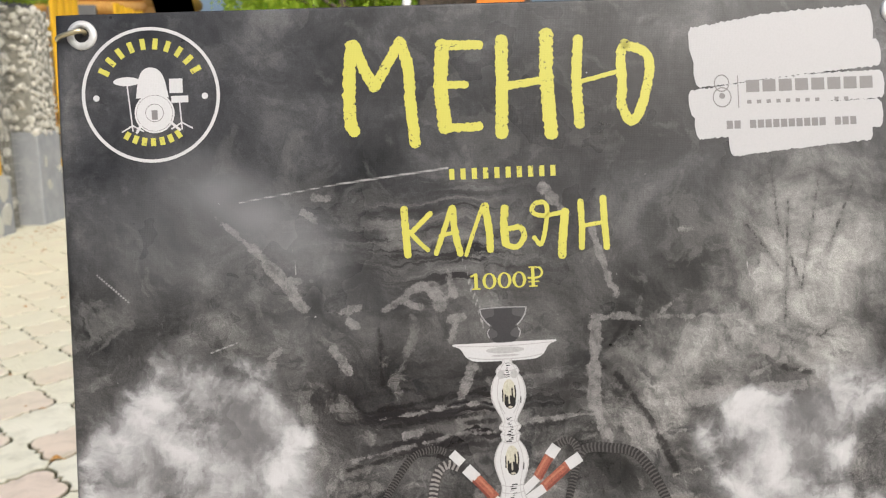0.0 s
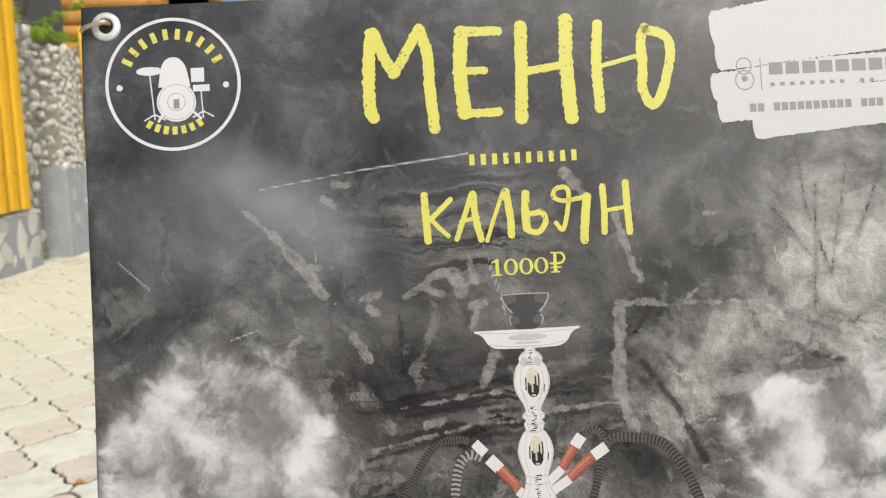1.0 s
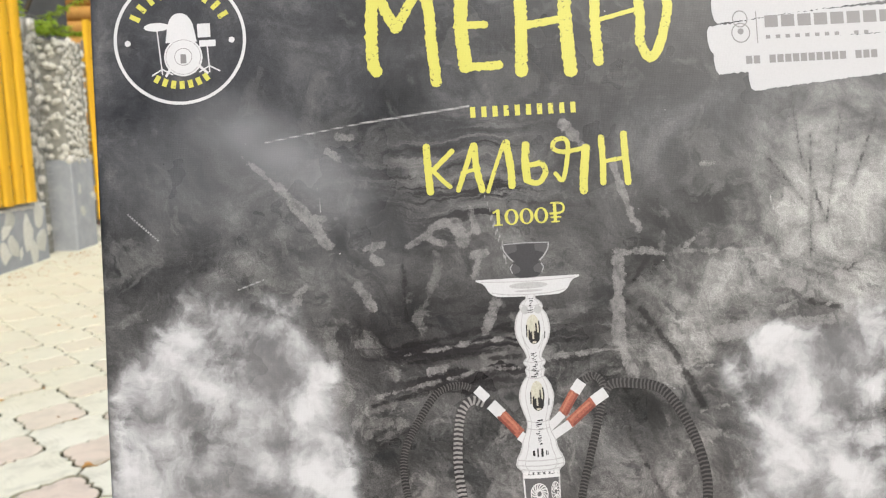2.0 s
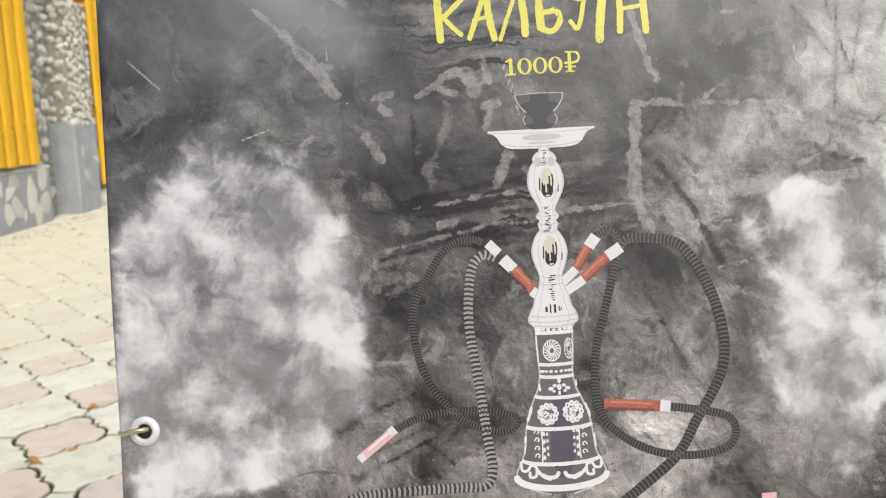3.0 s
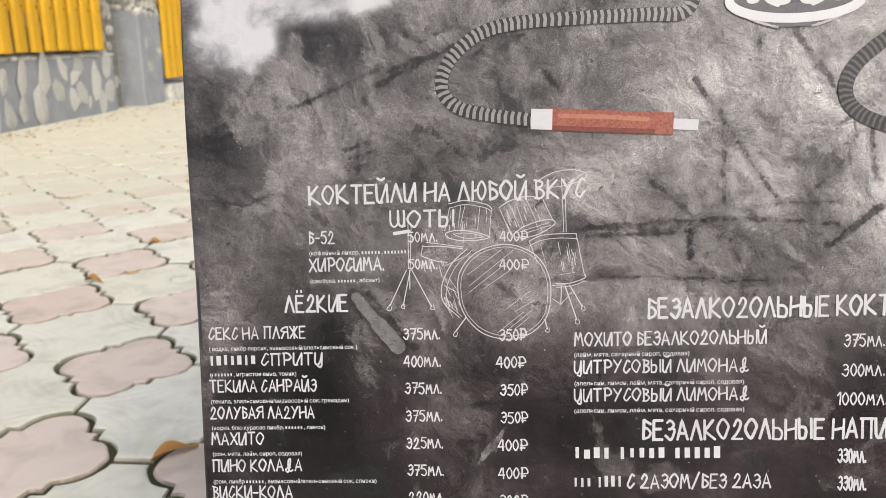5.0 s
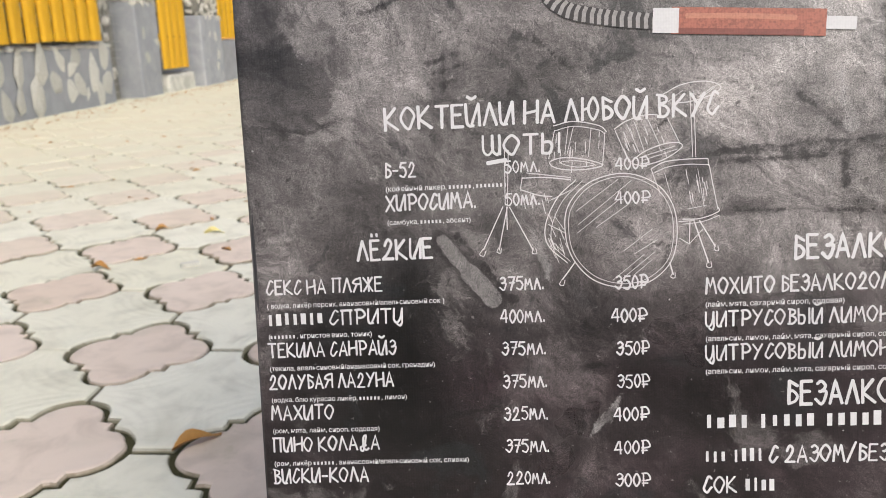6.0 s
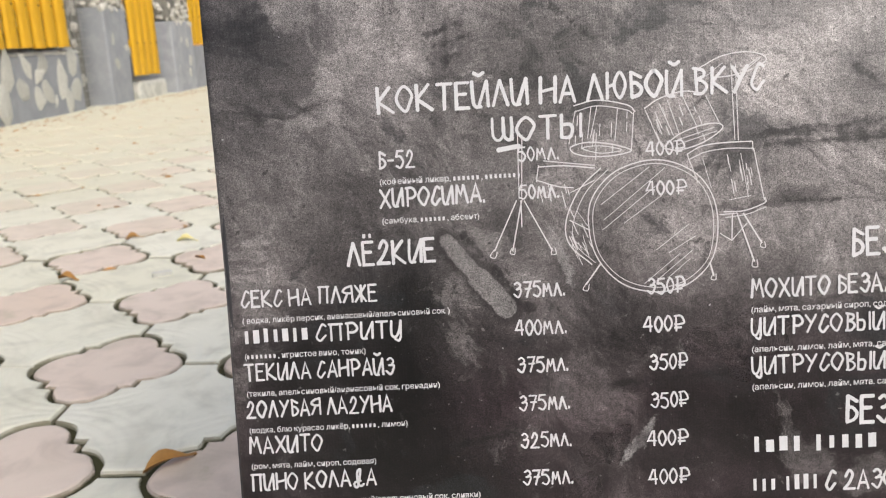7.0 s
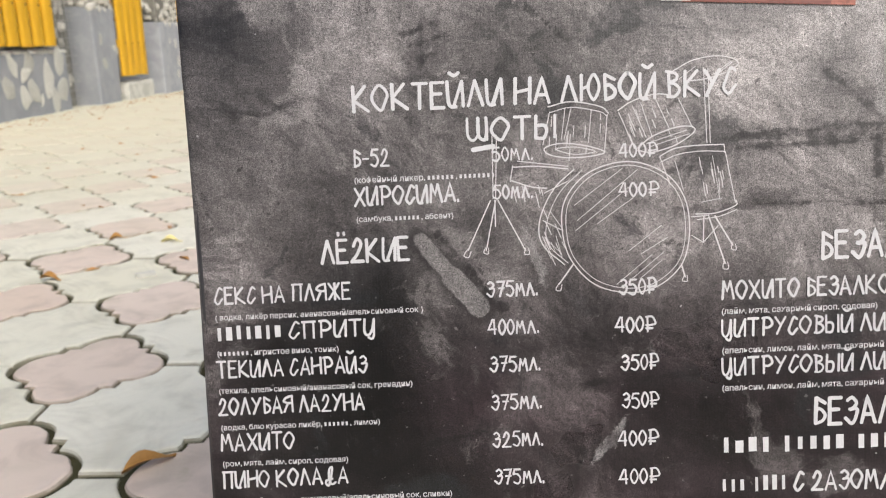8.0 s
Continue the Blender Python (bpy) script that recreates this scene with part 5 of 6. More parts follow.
bm = disc(bmesh.new(), 46.0, -54.5, 13.4, 13.6, 2)
disc(bm, 28.3, -32.4, 8.9, 3.0, 1)
block(bm, 56.6, 65.6, -41.2, -31.4, 1)
block(bm, 57.6, 69.0, -47.8, -43.2, 2)
ribbon(bm, [(28.5, -35), (31.0, -66)], 0.9, 3)
ribbon(bm, [(63.0, -47), (64.0, -66)], 0.9, 3)
ribbon(bm, [(24.0, -66.5), (31.0, -62.5), (38.0, -66.5)], 1.0, 4, smooth=False)
ribbon(bm, [(57.0, -65.5), (64.0, -61.5), (71.0, -65.5)], 1.0, 4, smooth=False)
ribbon(bm, [(37.5, -61), (33.5, -67.5)], 1.8, 5)
ribbon(bm, [(56.5, -61), (62.5, -66.5)], 1.8, 5)
for x, z in ((7.7, -43.1), (80.3, -43.8)):
    disc(bm, x, z, 2.1, 2.1, 1, sides=24)
# a plain rounded shape behind the drum
top = [(34, -44), (36.5, -30), (41, -24), (48, -24), (53, -30), (56, -44)]
bm.faces.new([bm.verts.new((x / 1000, -0.0003 - 0.5 * LAYER, z / 1000)) for x, z in [(q.x, q.y) for q in spline(top, 5)]][::-1])
part("drum_emblem", bm, WHITE_INK, badge, "plain white drum-kit shapes")
bm = disc(bmesh.new(), 46.0, -54.5, 12.2, 12.4, 4, inner=0.975)
disc(bm, 46.0, -54.3, 6.2, 6.2, 4, inner=0.93)
block(bm, 44.0, 48.0, -59.0, -52.5, 4)
part("drum_outline", bm, GREY_INK, badge, "thin grey drum lines")

# The white brushed patch with a plain doll-like oval and bars.
bm = bmesh.new()
for j, (text, w) in enumerate(PATCH_STROKES):
    ribbon(bm, numbers(text), w * 0.99, j * 0.5, rough=0.09, cap=0.28)
patch = part("white_patch", bm, PATCH_INK, banner, "white brushed patch with grey bars")
bm = disc(bmesh.new(), 441.3, -48.0, 5.6, 6.2, 8, inner=0.86, sides=40)
disc(bm, 441.3, -58.0, 6.8, 7.2, 8.5, inner=0.88, sides=40)
disc(bm, 441.3, -57.0, 2.2, 2.2, 8, sides=16)
part("oval_emblem", bm, GREY_INK, patch, "plain grey oval outline")


def grey_bar(x0, x1, z0, z1):
    part("grey_bar", block(bmesh.new(), x0, x1, z0, z1, 8), GREY_INK, patch, "plain grey bar")


grey_bar(452.7, 453.4, -66, -43)
for k in range(8):
    grey_bar(459.0 + 11.9 * k, 468.6 + 11.9 * k, -55.0, -46.4)
for k in range(11):
    if k != 8:
        grey_bar(459.2 + 7.1 * k, 462.4 + 7.1 * k, -63.2, -60.6)
for k in range(17):
    if k not in (2, 13):
        grey_bar(443.7 + 5.65 * k, 448.2 + 5.65 * k, -80.6, -74.8)

# The printed water pipe.
AXIS = 279.3
pipe = part("printed_pipe", turned(bmesh.new(), STEM, AXIS, 12), GLASS_INK, banner, "printed glass and chrome water pipe")
part("printed_tray", turned(bmesh.new(), TRAY, AXIS - 1.2, 13), GLASS_INK, pipe)
part("printed_bowl", turned(bmesh.new(), BOWL, AXIS - 1.2, 11), BOWL_INK, pipe, "smoky bowl")
part("bowl_hollow", turned(bmesh.new(), "-199.6,6.4 -204.0,6.6 -205.4,10.5 -206.8,13.0 -209.0,11.2 -211.4,8.0 -212.8,9.6 -213.6,7.6 -216.0,4.8 -219.0,5.2 -220.4,9.0 -222.0,7.6 -223.4,5.4", AXIS - 1.2, 13), HOLLOW_INK, pipe, "dark hollow of the bowl")
bm = bmesh.new()
for s in (-1, 1):
    ribbon(bm, [(AXIS - 1.2 + s * 16.2, -200.0), (AXIS - 1.2 + s * 15.4, -203.6), (AXIS - 1.2 + s * 12.6, -208), (AXIS - 1.2 + s * 9.6, -211.2)], 1.0, 14)
    ribbon(bm, [(AXIS - 1.2 + s * 10.2, -213.6), (AXIS - 1.2 + s * 11.6, -216.2), (AXIS - 1.2 + s * 10.4, -219.6)], 0.8, 14)
ribbon(bm, [(AXIS - 17.5, -199.2), (AXIS - 1, -198.7), (AXIS + 15.2, -199.2)], 0.7, 14.4)
part("bowl_rim", bm, MIST_INK, pipe, "pale sheen and rims of the bowl")
bm = disc(bmesh.new(), AXIS - 1, -228.6, 13.5, 2.3, 14)
disc(bm, AXIS - 1, -232.4, 10.0, 0.8, 14)
ribbon(bm, [(AXIS - 34, -224.6), (AXIS - 18, -225.4), (AXIS, -225.7), (AXIS + 16, -225.4), (AXIS + 32, -224.6)], 0.6, 14)
ribbon(bm, [(AXIS - 27, -232.6), (AXIS - 16, -234.4), (AXIS, -234.9), (AXIS + 14, -234.4), (AXIS + 25, -232.6)], 0.7, 14)
part("tray_shade", bm, FROST_INK, pipe, "grey reflection on the tray")
vase = part("printed_vase", turned(bmesh.new(), VASE, AXIS, 15), SMOKY_INK, pipe, "smoky glass vase with white ornament")
part("vase_reflection", turned(bmesh.new(), "-399,2.5 -404,5 -414,5.5 -420,8.5 -426,7 -436,8 -446,8.5 -453,6 -460,4", AXIS + 1.5, 16), VIOLET_INK, vase, "violet reflection in the vase")
bm = bmesh.new()
for z, thick, sag in VASE_RINGS:
    w = width_at(VASE, z + sag * 0.8) * 0.985
    ribbon(bm, [(AXIS + w * math.sin(a), z + sag * (1 - math.cos(a)) - sag * 0.2) for a in [radians(v) for v in range(-84, 85, 12)]], thick, 17, round_ends=False, rough=0.08)
ribbon(bm, [(AXIS + 30.6 * math.sin(a), -458.0 - 9.0 * math.cos(a)) for a in [radians(v) for v in range(-88, 89, 8)]], 4.4, 18, rough=0.05)
lace = random.Random(31)
for z, w in ((-358.9, 12.0), (-387.3, 10.8)):
    for k in range(9):
        x = w * math.sin(radians(-76 + 19 * k))
        disc(bm, AXIS + x, z - 0.6 * (1 - abs(x) / w), 1.3, 0.85 + 0.2 * (k % 2), 17.4, 0, 10)


def petals(x, z, rx, rz, count):
    """A round rosette of curved petals."""
    for k in range(count):
        a = 2 * math.pi * k / count
        ribbon(bm, [(AXIS + x + rx * r * math.cos(a + (1 - r) * 0.9), z + rz * r * math.sin(a + (1 - r) * 0.9)) for r in (0.28, 0.5, 0.75, 0.97)], 0.22 * rx * (2 * math.pi / count) * 1.5, 18 + 0.02 * k)
    disc(bm, AXIS + x, z, rx, rz, 18.6, 0.9, 30)


def medallion(x, z, rx, rz, seed):
    """A lace flower: scallops round a pierced middle."""
    pick = random.Random(seed)
    for k in range(11):
        a = 2 * math.pi * k / 11
        disc(bm, AXIS + x + rx * 0.78 * math.cos(a), z + rz * 0.78 * math.sin(a), rx * 0.25, rz * 0.25, 18 + 0.03 * k, 0.35, 12)
    for k in range(64):
        a, r = pick.uniform(0, 6.28), 0.85 * math.sqrt(pick.random())
        d = pick.uniform(0.6, 1.0)
        disc(bm, AXIS + x + rx * r * math.cos(a), z + rz * r * math.sin(a), d, d, 18.5 + 0.02 * k, pick.choice((0.0, 0.45)), 9)


def scrolls(x, z, s):
    """Two columns of curls and leaves."""
    for k, up in enumerate((9.0, 3.6, -2.0, -7.2)):
        c = (AXIS + x + s * 2.6, z + up)
        ribbon(bm, [(c[0] + s * (2.6 - 0.45 * v) * math.cos(v * 0.9) * 0.8, c[1] + (2.6 - 0.45 * v) * math.sin(v * 0.9)) for v in range(6)], 0.85, 18 + 0.1 * k)
        disc(bm, AXIS + x - s * 1.6, z + up - 1.0, 1.1, 1.6, 18.3, 0, 10)
        disc(bm, AXIS + x - s * 4.0, z + up * 0.85, 0.9, 1.2, 18.4, 0.3, 10)
    ribbon(bm, [(AXIS + x, z + 11), (AXIS + x - s * 0.6, z), (AXIS + x, z - 11)], 0.9, 18.6)


petals(-2.2, -373.6, 6.2, 7.4, 16)
petals(9.4, -372.6, 3.2, 7.2, 12)
ribbon(bm, [(AXIS - 12.4, -364), (AXIS - 12.2, -372), (AXIS - 11.8, -380)], 1.1, 18)
ribbon(bm, [(AXIS - 12.2, -396), (AXIS - 11.6, -400)], 1.6, 18)
ribbon(bm, [(AXIS + 13.0, -394.5), (AXIS + 13.2, -398)], 1.2, 18)
for x, z, rx, rz in ((1.5, -394.0, 1.2, 1.9), (1.5, -398.6, 1.6, 2.0), (1.5, -402.6, 0.9, 1.6), (-1.6, -397.4, 1.5, 1.1), (4.6, -397.4, 1.5, 1.1), (-4.2, -399.4, 1.8, 1.3), (7.2, -399.4, 1.8, 1.3), (-2.2, -401.2, 1.2, 0.9), (5.2, -401.2, 1.2, 0.9)):
    disc(bm, AXIS + x, z, rx, rz, 18, 0, 12)
medallion(-7.2, -416.4, 7.2, 7.6, 5)
medallion(10.0, -415.6, 7.2, 7.6, 6)
ribbon(bm, [(AXIS - 18.4, -411.5), (AXIS - 19.6, -416), (AXIS - 21.0, -420)], 2.0, 18, rough=0.5)
ribbon(bm, [(AXIS + 18.4, -410.5), (AXIS + 20.4, -416), (AXIS + 21.2, -419)], 1.6, 18, rough=0.5)
scrolls(-12.6, -437.6, -1)
scrolls(13.6, -436.2, 1)
ribbon(bm, [(AXIS - 23.4, -431), (AXIS - 23.8, -437), (AXIS - 24.4, -442)], 1.2, 18, rough=0.6)
ribbon(bm, [(AXIS + 23.4, -431), (AXIS + 23.8, -436), (AXIS + 24.2, -440)], 1.0, 18, rough=0.6)
for s in (-1, 1):
    ribbon(bm, [(AXIS + s * 27.4, -448.4), (AXIS + s * 26.6, -453.6), (AXIS + s * 23.0, -453.8), (AXIS + s * 20.4, -450.6), (AXIS + s * 17.0, -452.4), (AXIS + s * 17.6, -458.0), (AXIS + s * 21.4, -458.4), (AXIS + s * 21.6, -455.4)], 1.9, 18, steps=6)
    ribbon(bm, [(AXIS + s * 17.0, -453.6), (AXIS + s * 12.6, -458.4), (AXIS + s * 8.0, -460.6)], 2.2, 18.2)
    ribbon(bm, [(AXIS + s * 13.0, -457.6), (AXIS + s * 8.6, -459.4), (AXIS + s * 4.0, -459.0), (AXIS + s * 2.2, -456.4)], 2.6, 18.4)
part("vase_ornament", bm, CHALK_INK, vase, "white floral ornament")
bm = bmesh.new()
for profile, level, across, thick in ((STEM, 14, (-0.95, 0.95), 0.7), (STEM, 14.1, (-0.62, 0.66), 0.5), (VASE, 16.2, (-0.965, 0.95), 1.1)):
    line = spline(numbers(profile), 3)
    for s in across:
        ribbon(bm, [(AXIS + s * q.y, q.x) for q in line], thick, level, round_ends=False, steps=2, rough=0.6)
for z, w in ((-242.5, 6.5), (-246.2, 7.4), (-281.8, 7.0), (-287.6, 6.2), (-293.0, 5.6), (-323.5, 7.0), (-328.5, 7.4), (-350.0, 15.4), (-353.6, 15.8), (-356.6, 13.0)):
    ribbon(bm, [(AXIS - w, z + 0.4), (AXIS - w * 0.5, z - 0.5), (AXIS, z - 0.8), (AXIS + w * 0.5, z - 0.5), (AXIS + w, z + 0.4)], 0.7, 14.2, rough=0.4)
for s in (-1, 1):
    disc(bm, AXIS + s * 4.6, -245.8, 2.6, 3.0, 14.3, 0.0, 20)
    ribbon(bm, [(AXIS + s * 7.0, -264), (AXIS + s * 5.4, -269), (AXIS + s * 3.0, -273)], 0.6, 14.3)
part("printed_sheen", bm, FROST_INK, pipe, "soft grey shading along the glass")
shade = bmesh.new()
for z in (-259.5, -306.0):
    cream = bmesh.new()
    disc(cream, AXIS + 0.6, z, 4.9, 10.4, 14.5, sides=36)
    disc(shade, AXIS + 0.9, z - 5.6, 4.0, 4.6, 14.8, sides=28)
    ribbon(shade, [(AXIS + 4.6, z + 5.5), (AXIS + 5.0, z), (AXIS + 4.2, z - 5)], 1.0, 14.8)
    ribbon(shade, [(AXIS + 2.6, z + 4.0), (AXIS + 2.8, z - 4)], 1.1, 14.8)
    ribbon(shade, [(AXIS - 4.0, z + 3.0), (AXIS - 4.2, z - 5.0)], 0.8, 14.8)
    ribbon(shade, [(AXIS - 2.2, z - 0.5), (AXIS - 2.4, z - 5.0)], 1.2, 14.8)
    ribbon(shade, [(AXIS + 8.6, z - 2.0), (AXIS + 8.2, z - 6.6)], 0.7, 14.8)
    ribbon(cream, [(AXIS + 0.2, z + 2.0), (AXIS + 0.3, z - 6.5)], 1.2, 15.2)
    disc(cream, AXIS + 1.0, z - 9.0, 1.6, 0.7, 15.2, sides=14)
    part("chrome_sheen", cream, CREAM_INK, pipe, "cream reflections printed on chrome")
marks = random.Random(8)
for lo, hi, count in ((-247.5, -236.5, 7), (-292.5, -275.0, 15), (-339.5, -321.5, 12)):
    for k in range(count):
        z, x, w = lo + (hi - lo) * k / count, marks.uniform(-1.2, 1.6), marks.uniform(0.5, 1.9)
        ribbon(shade, [(AXIS + x - w, z), (AXIS + x, z + marks.uniform(-0.3, 0.4)), (AXIS + x + w, z + marks.uniform(-0.3, 0.5))], marks.uniform(0.35, 0.9), 14.9)
for x, w in ((-4.2, 1.6), (-1.4, 1.0), (1.6, 1.5), (4.6, 0.8), (5.8, 0.5)):
    block(shade, AXIS + x - w / 2, AXIS + x + w / 2, -348.6 + 0.3 * abs(x), -341.6 - 0.5 * abs(x), 14.8)
part("chrome_reflection", shade, DARK_INK, pipe, "dark reflections printed on chrome")
for k, (text, w) in enumerate(HOSES):
    pts = numbers(text)
    hose = part("printed_hose", ribbon(bmesh.new(), pts, w, 8 - k * 0.6, steps=8), HOSE_INK if k != 1 else BRIGHT_HOSE_INK, pipe, "dark ribbed hose" if k != 1 else "grey ribbed hose")
    bm, line, gone = bmesh.new(), spline(pts, 44), 0.0
    for a, b in zip(line, line[1:]):
        gone += (b - a).length
        if gone > (0.44 if k == 1 else 0.36) * w:
            gone = 0.0
            way = (b - a).normalized()
            n = Vector((-way.y, way.x))
            n = n if n.dot(Vector((-0.8, 0.6))) > 0 else -n
            ribbon(bm, [b - n * w * 0.47 + way * 0.5, b + n * w * 0.1, b + n * w * 0.48 + way * 0.55], (0.25 if k == 1 else 0.18) * w, 9.2 - k * 0.6, smooth=False, round_ends=False)
    part("hose_ribs", bm, RIB_INK if k != 1 else BRIGHT_RIB_INK, hose, "pale ribs of the hose")
for j, (text, w, kind) in enumerate(HANDLES):
    part("printed_handle" if kind != "white" else "handle_sleeve", ribbon(bmesh.new(), numbers(text), w, 10 + j * 0.12, smooth=False, round_ends=False), {"wood": WOOD_INK, "pink": PINK_INK, "white": GLASS_INK}[kind], pipe)
    if kind != "white":
        a, b = [Vector(q) for q in numbers(text)]
        n = Vector((-(b - a).y, (b - a).x)).normalized()
        n = n if n.y > 0 else -n
        part("handle_shine", ribbon(bmesh.new(), [a.lerp(b, 0.10) + n * w * 0.18, a.lerp(b, 0.5) + n * w * 0.2, a.lerp(b, 0.80) + n * w * 0.16], w * 0.2, 13.2, rough=0.1), SHINE_INK if kind == "wood" else WHITE_INK, pipe)
        part("handle_shade", ribbon(bmesh.new(), [a.lerp(b, 0.05) - n * w * 0.38, a.lerp(b, 0.86) - n * w * 0.38], w * 0.22, 13.2, smooth=False, round_ends=False), SHADE_INK if kind == "wood" else PINK_INK, pipe)

# The sketched drum kit and all rows of lettering.
bm = bmesh.new()
for j, (text, w) in enumerate(DRUM_LINES):
    ribbon(bm, numbers(text), w * 0.52, (j % 6), smooth=text[0] == "~", steps=6, round_ends=False)
hatch = random.Random(12)
for x0, x1, z0, z1, slope, count in ((113, 132, -566, -553, -0.1, 15), (141, 160, -565, -552, 0.35, 14), (162, 178, -584, -570, 0.15, 14), (108, 117, -607, -585, 0.4, 12), (98, 110, -583, -577, 0.2, 9)):
    for k in range(count):
        x, z, d = hatch.uniform(x0, x1), hatch.uniform(z0, z1), hatch.uniform(2.0, 5.5)
        ribbon(bm, [(x, z), (x + slope * d, z - d)], hatch.uniform(0.22, 0.36), k % 6, smooth=False, round_ends=False)
part("drum_sketch", bm, CHALK_INK, banner, "white line sketch of a drum kit")
for text, x0, x1, z, cap, kind in TEXT_ROWS:
    if kind == "hand":
        hand_row("lettering", text, x0, x1, z, cap, banner, WHITE_INK)
    else:
        print_row("small_lettering", text, x0, x1, z, cap, banner, WHITE_INK, 7)
part("underline", ribbon(bmesh.new(), [(85.5, -564.6), (93.0, -563.6)], 1.7, 2), WHITE_INK, banner)


def sign_stand():
    """The tubular stand that carries the banner: a front frame in the sheet's plane, and rear legs."""
    stand = thing("sign_stand", LEAN_BACK, "black steel tube stand behind the banner", "stand")
    y = 0.020
    for x in (LEFT + 0.03, RIGHT - 0.03):
        foot = -0.984 - 0.0335 * x
        part("post", tube(bmesh.new(), [(x, y, TOP - 0.02), (x, y, -0.4), (x, y, foot)], 0.010, 12), TUBE, stand, smooth=True)
        part("rear_leg", tube(bmesh.new(), [(x, y + 0.022, TOP - 0.03), (x, y + 0.20, -0.5), (x, 0.400, -0.902 - 0.0335 * x)], 0.010, 12), TUBE, stand, smooth=True)
    for z in (TOP - 0.02, -0.83):
        part("rail", tube(bmesh.new(), [(LEFT + 0.03, y, z), (RIGHT - 0.03, y, z)], 0.009, 12), TUBE, stand, smooth=True)
    for x, s in ((0.0, -1), (0.57, 1)):
        for z, d in ((0.0, -0.0012), (-0.412, 0.0006), (-0.822, 0)):
            pts = [(x - s * 0.0025, 0.004, z + 0.001), (x - s * 0.001, -0.0045, z + 0.0018), (x + s * 0.006, -0.0062, z + 0.001 + d), (x + s * 0.013, -0.005, z - 0.0008 + d), (x + s * 0.0165, 0.002, z - 0.001 + d), (x + s * 0.012, 0.012, z), (x - s * 0.006, 0.014, z)]
            part("hook", tube(bmesh.new(), spline(pts, 6), 0.0017, 10), BRASS, stand, "bent brassy wire hook", smooth=True)


sign_stand()

# ---- fence, pillars and gabions along the yard ----
def picket(y, z0, z1, w, group, tilt=0.0):
    """A rounded yellow board, standing on its lower end."""
    bm = bmesh.new()
    prof = [(-w / 2, 0), (-w / 2, 0.012), (-w * 0.36, 0.024), (0, 0.030), (w * 0.36, 0.024), (w / 2, 0.012), (w / 2, 0)]
    lo = [bm.verts.new((d, a, 0)) for a, d in prof]
    hi = [bm.verts.new((d, a, z1 - z0 - 0.02 * abs(a) / w)) for a, d in prof]
    for k in range(len(prof)):
        bm.faces.new((lo[k], lo[(k + 1) % len(prof)], hi[(k + 1) % len(prof)], hi[k]))
    bm.faces.new(lo[::-1])
    bm.faces.new(hi)
    return bm


bm = bmesh.new()
bmesh.ops.create_icosphere(bm, subdivisions=1, radius=0.006)
NAIL = mesh_of("nail", bm, TUBE)


def picket_panel(name, ys, x, z0, z1, w, label):
    panel = thing(name, pose(x, 0, 0), label, "fence", "yard fence")
    rails = (z0 + 0.25, z1 - 0.3)
    for z in rails:
        part("rail", box(bmesh.new(), (-0.05, ys[0] - w / 2, z - 0.03), (-0.006, ys[-1] + w / 2, z + 0.03), 0.004), YELLOW_WOOD, panel)
    for y in ys:
        ob = part("board", picket(0, z0, z1 + random.uniform(-0.01, 0.01), w, ""), YELLOW_WOOD, panel)
        ob.matrix_basis = pose(-0.004, y, z0 + random.uniform(-0.006, 0.006), random.uniform(-0.35, 0.35), 0, random.uniform(-2, 2))
    for z in rails:
        for y in ys:
            nail = new("nail", NAIL)
            nail.parent = panel
            nail.matrix_basis = pose(0.027, y + 0.012, z)


def rock_mesh(seed, flat=1.0):
    rng = random.Random(seed)
    bm = bmesh.new()
    bmesh.ops.create_icosphere(bm, subdivisions=1, radius=1)
    for v in bm.verts:
        v.co *= rng.uniform(0.72, 1.12)
        v.co.x *= flat
    return mesh_of("stone", bm, RUBBLE)


ROCKS = [rock_mesh(s, 0.7) for s in range(7)]
ROCKS_PALE = []
for s in range(5):
    me = rock_mesh(50 + s, 0.13)
    me.materials[0] = PALE_STONE
    ROCKS_PALE.append(me)


def stones(parent, rocks, x, ys, zs, size, count, seed):
    """Stones pressed into an upright face at x, each its own piece."""
    rng = random.Random(seed)
    placed = []
    for _ in range(count * 12):
        if len(placed) >= count:
            break
        y, z, r = rng.uniform(*ys), rng.uniform(*zs), rng.uniform(*size)
        if all((y - a) ** 2 + (z - b) ** 2 > (0.72 * (r + c)) ** 2 for a, b, c in placed):
            placed.append((y, z, r))
            ob = new("stone", rng.choice(rocks))
            ob.parent = parent
            ob.matrix_basis = pose(x + rng.uniform(-0.006, 0.004), y, z, rng.uniform(0, 360), 0, rng.uniform(-15, 15)) @ Matrix.Diagonal((r, r * rng.uniform(0.7, 1.1), r * rng.uniform(0.8, 1.3), 1))


FX = -2.50
low_wall = thing("low_wall", pose(0, 0, 0), "low wall of pale stones set in grey cement below the fence", "wall")
part("core", box(bmesh.new(), (FX - 0.30, 2.2, -0.05), (FX, 5.16, 0.385), 0.02, 0.006), CEMENT, low_wall, "grey cement")
bm = bmesh.new()
for k in range(30):
    y = 2.25 + k * 0.1
    bmesh.ops.create_icosphere(bm, subdivisions=2, radius=1, matrix=Matrix.Translation((FX - 0.05, y, 0.392)) @ Matrix.Diagonal((0.06, 0.06 + random.uniform(-0.01, 0.02), random.uniform(0.012, 0.026), 1)))
part("coping", bm, PALE_STONE, low_wall, "white mortar along the top", smooth=True)
stones(low_wall, ROCKS_PALE, FX, (3.0, 5.10), (0.06, 0.34), (0.06, 0.15), 50, 3)
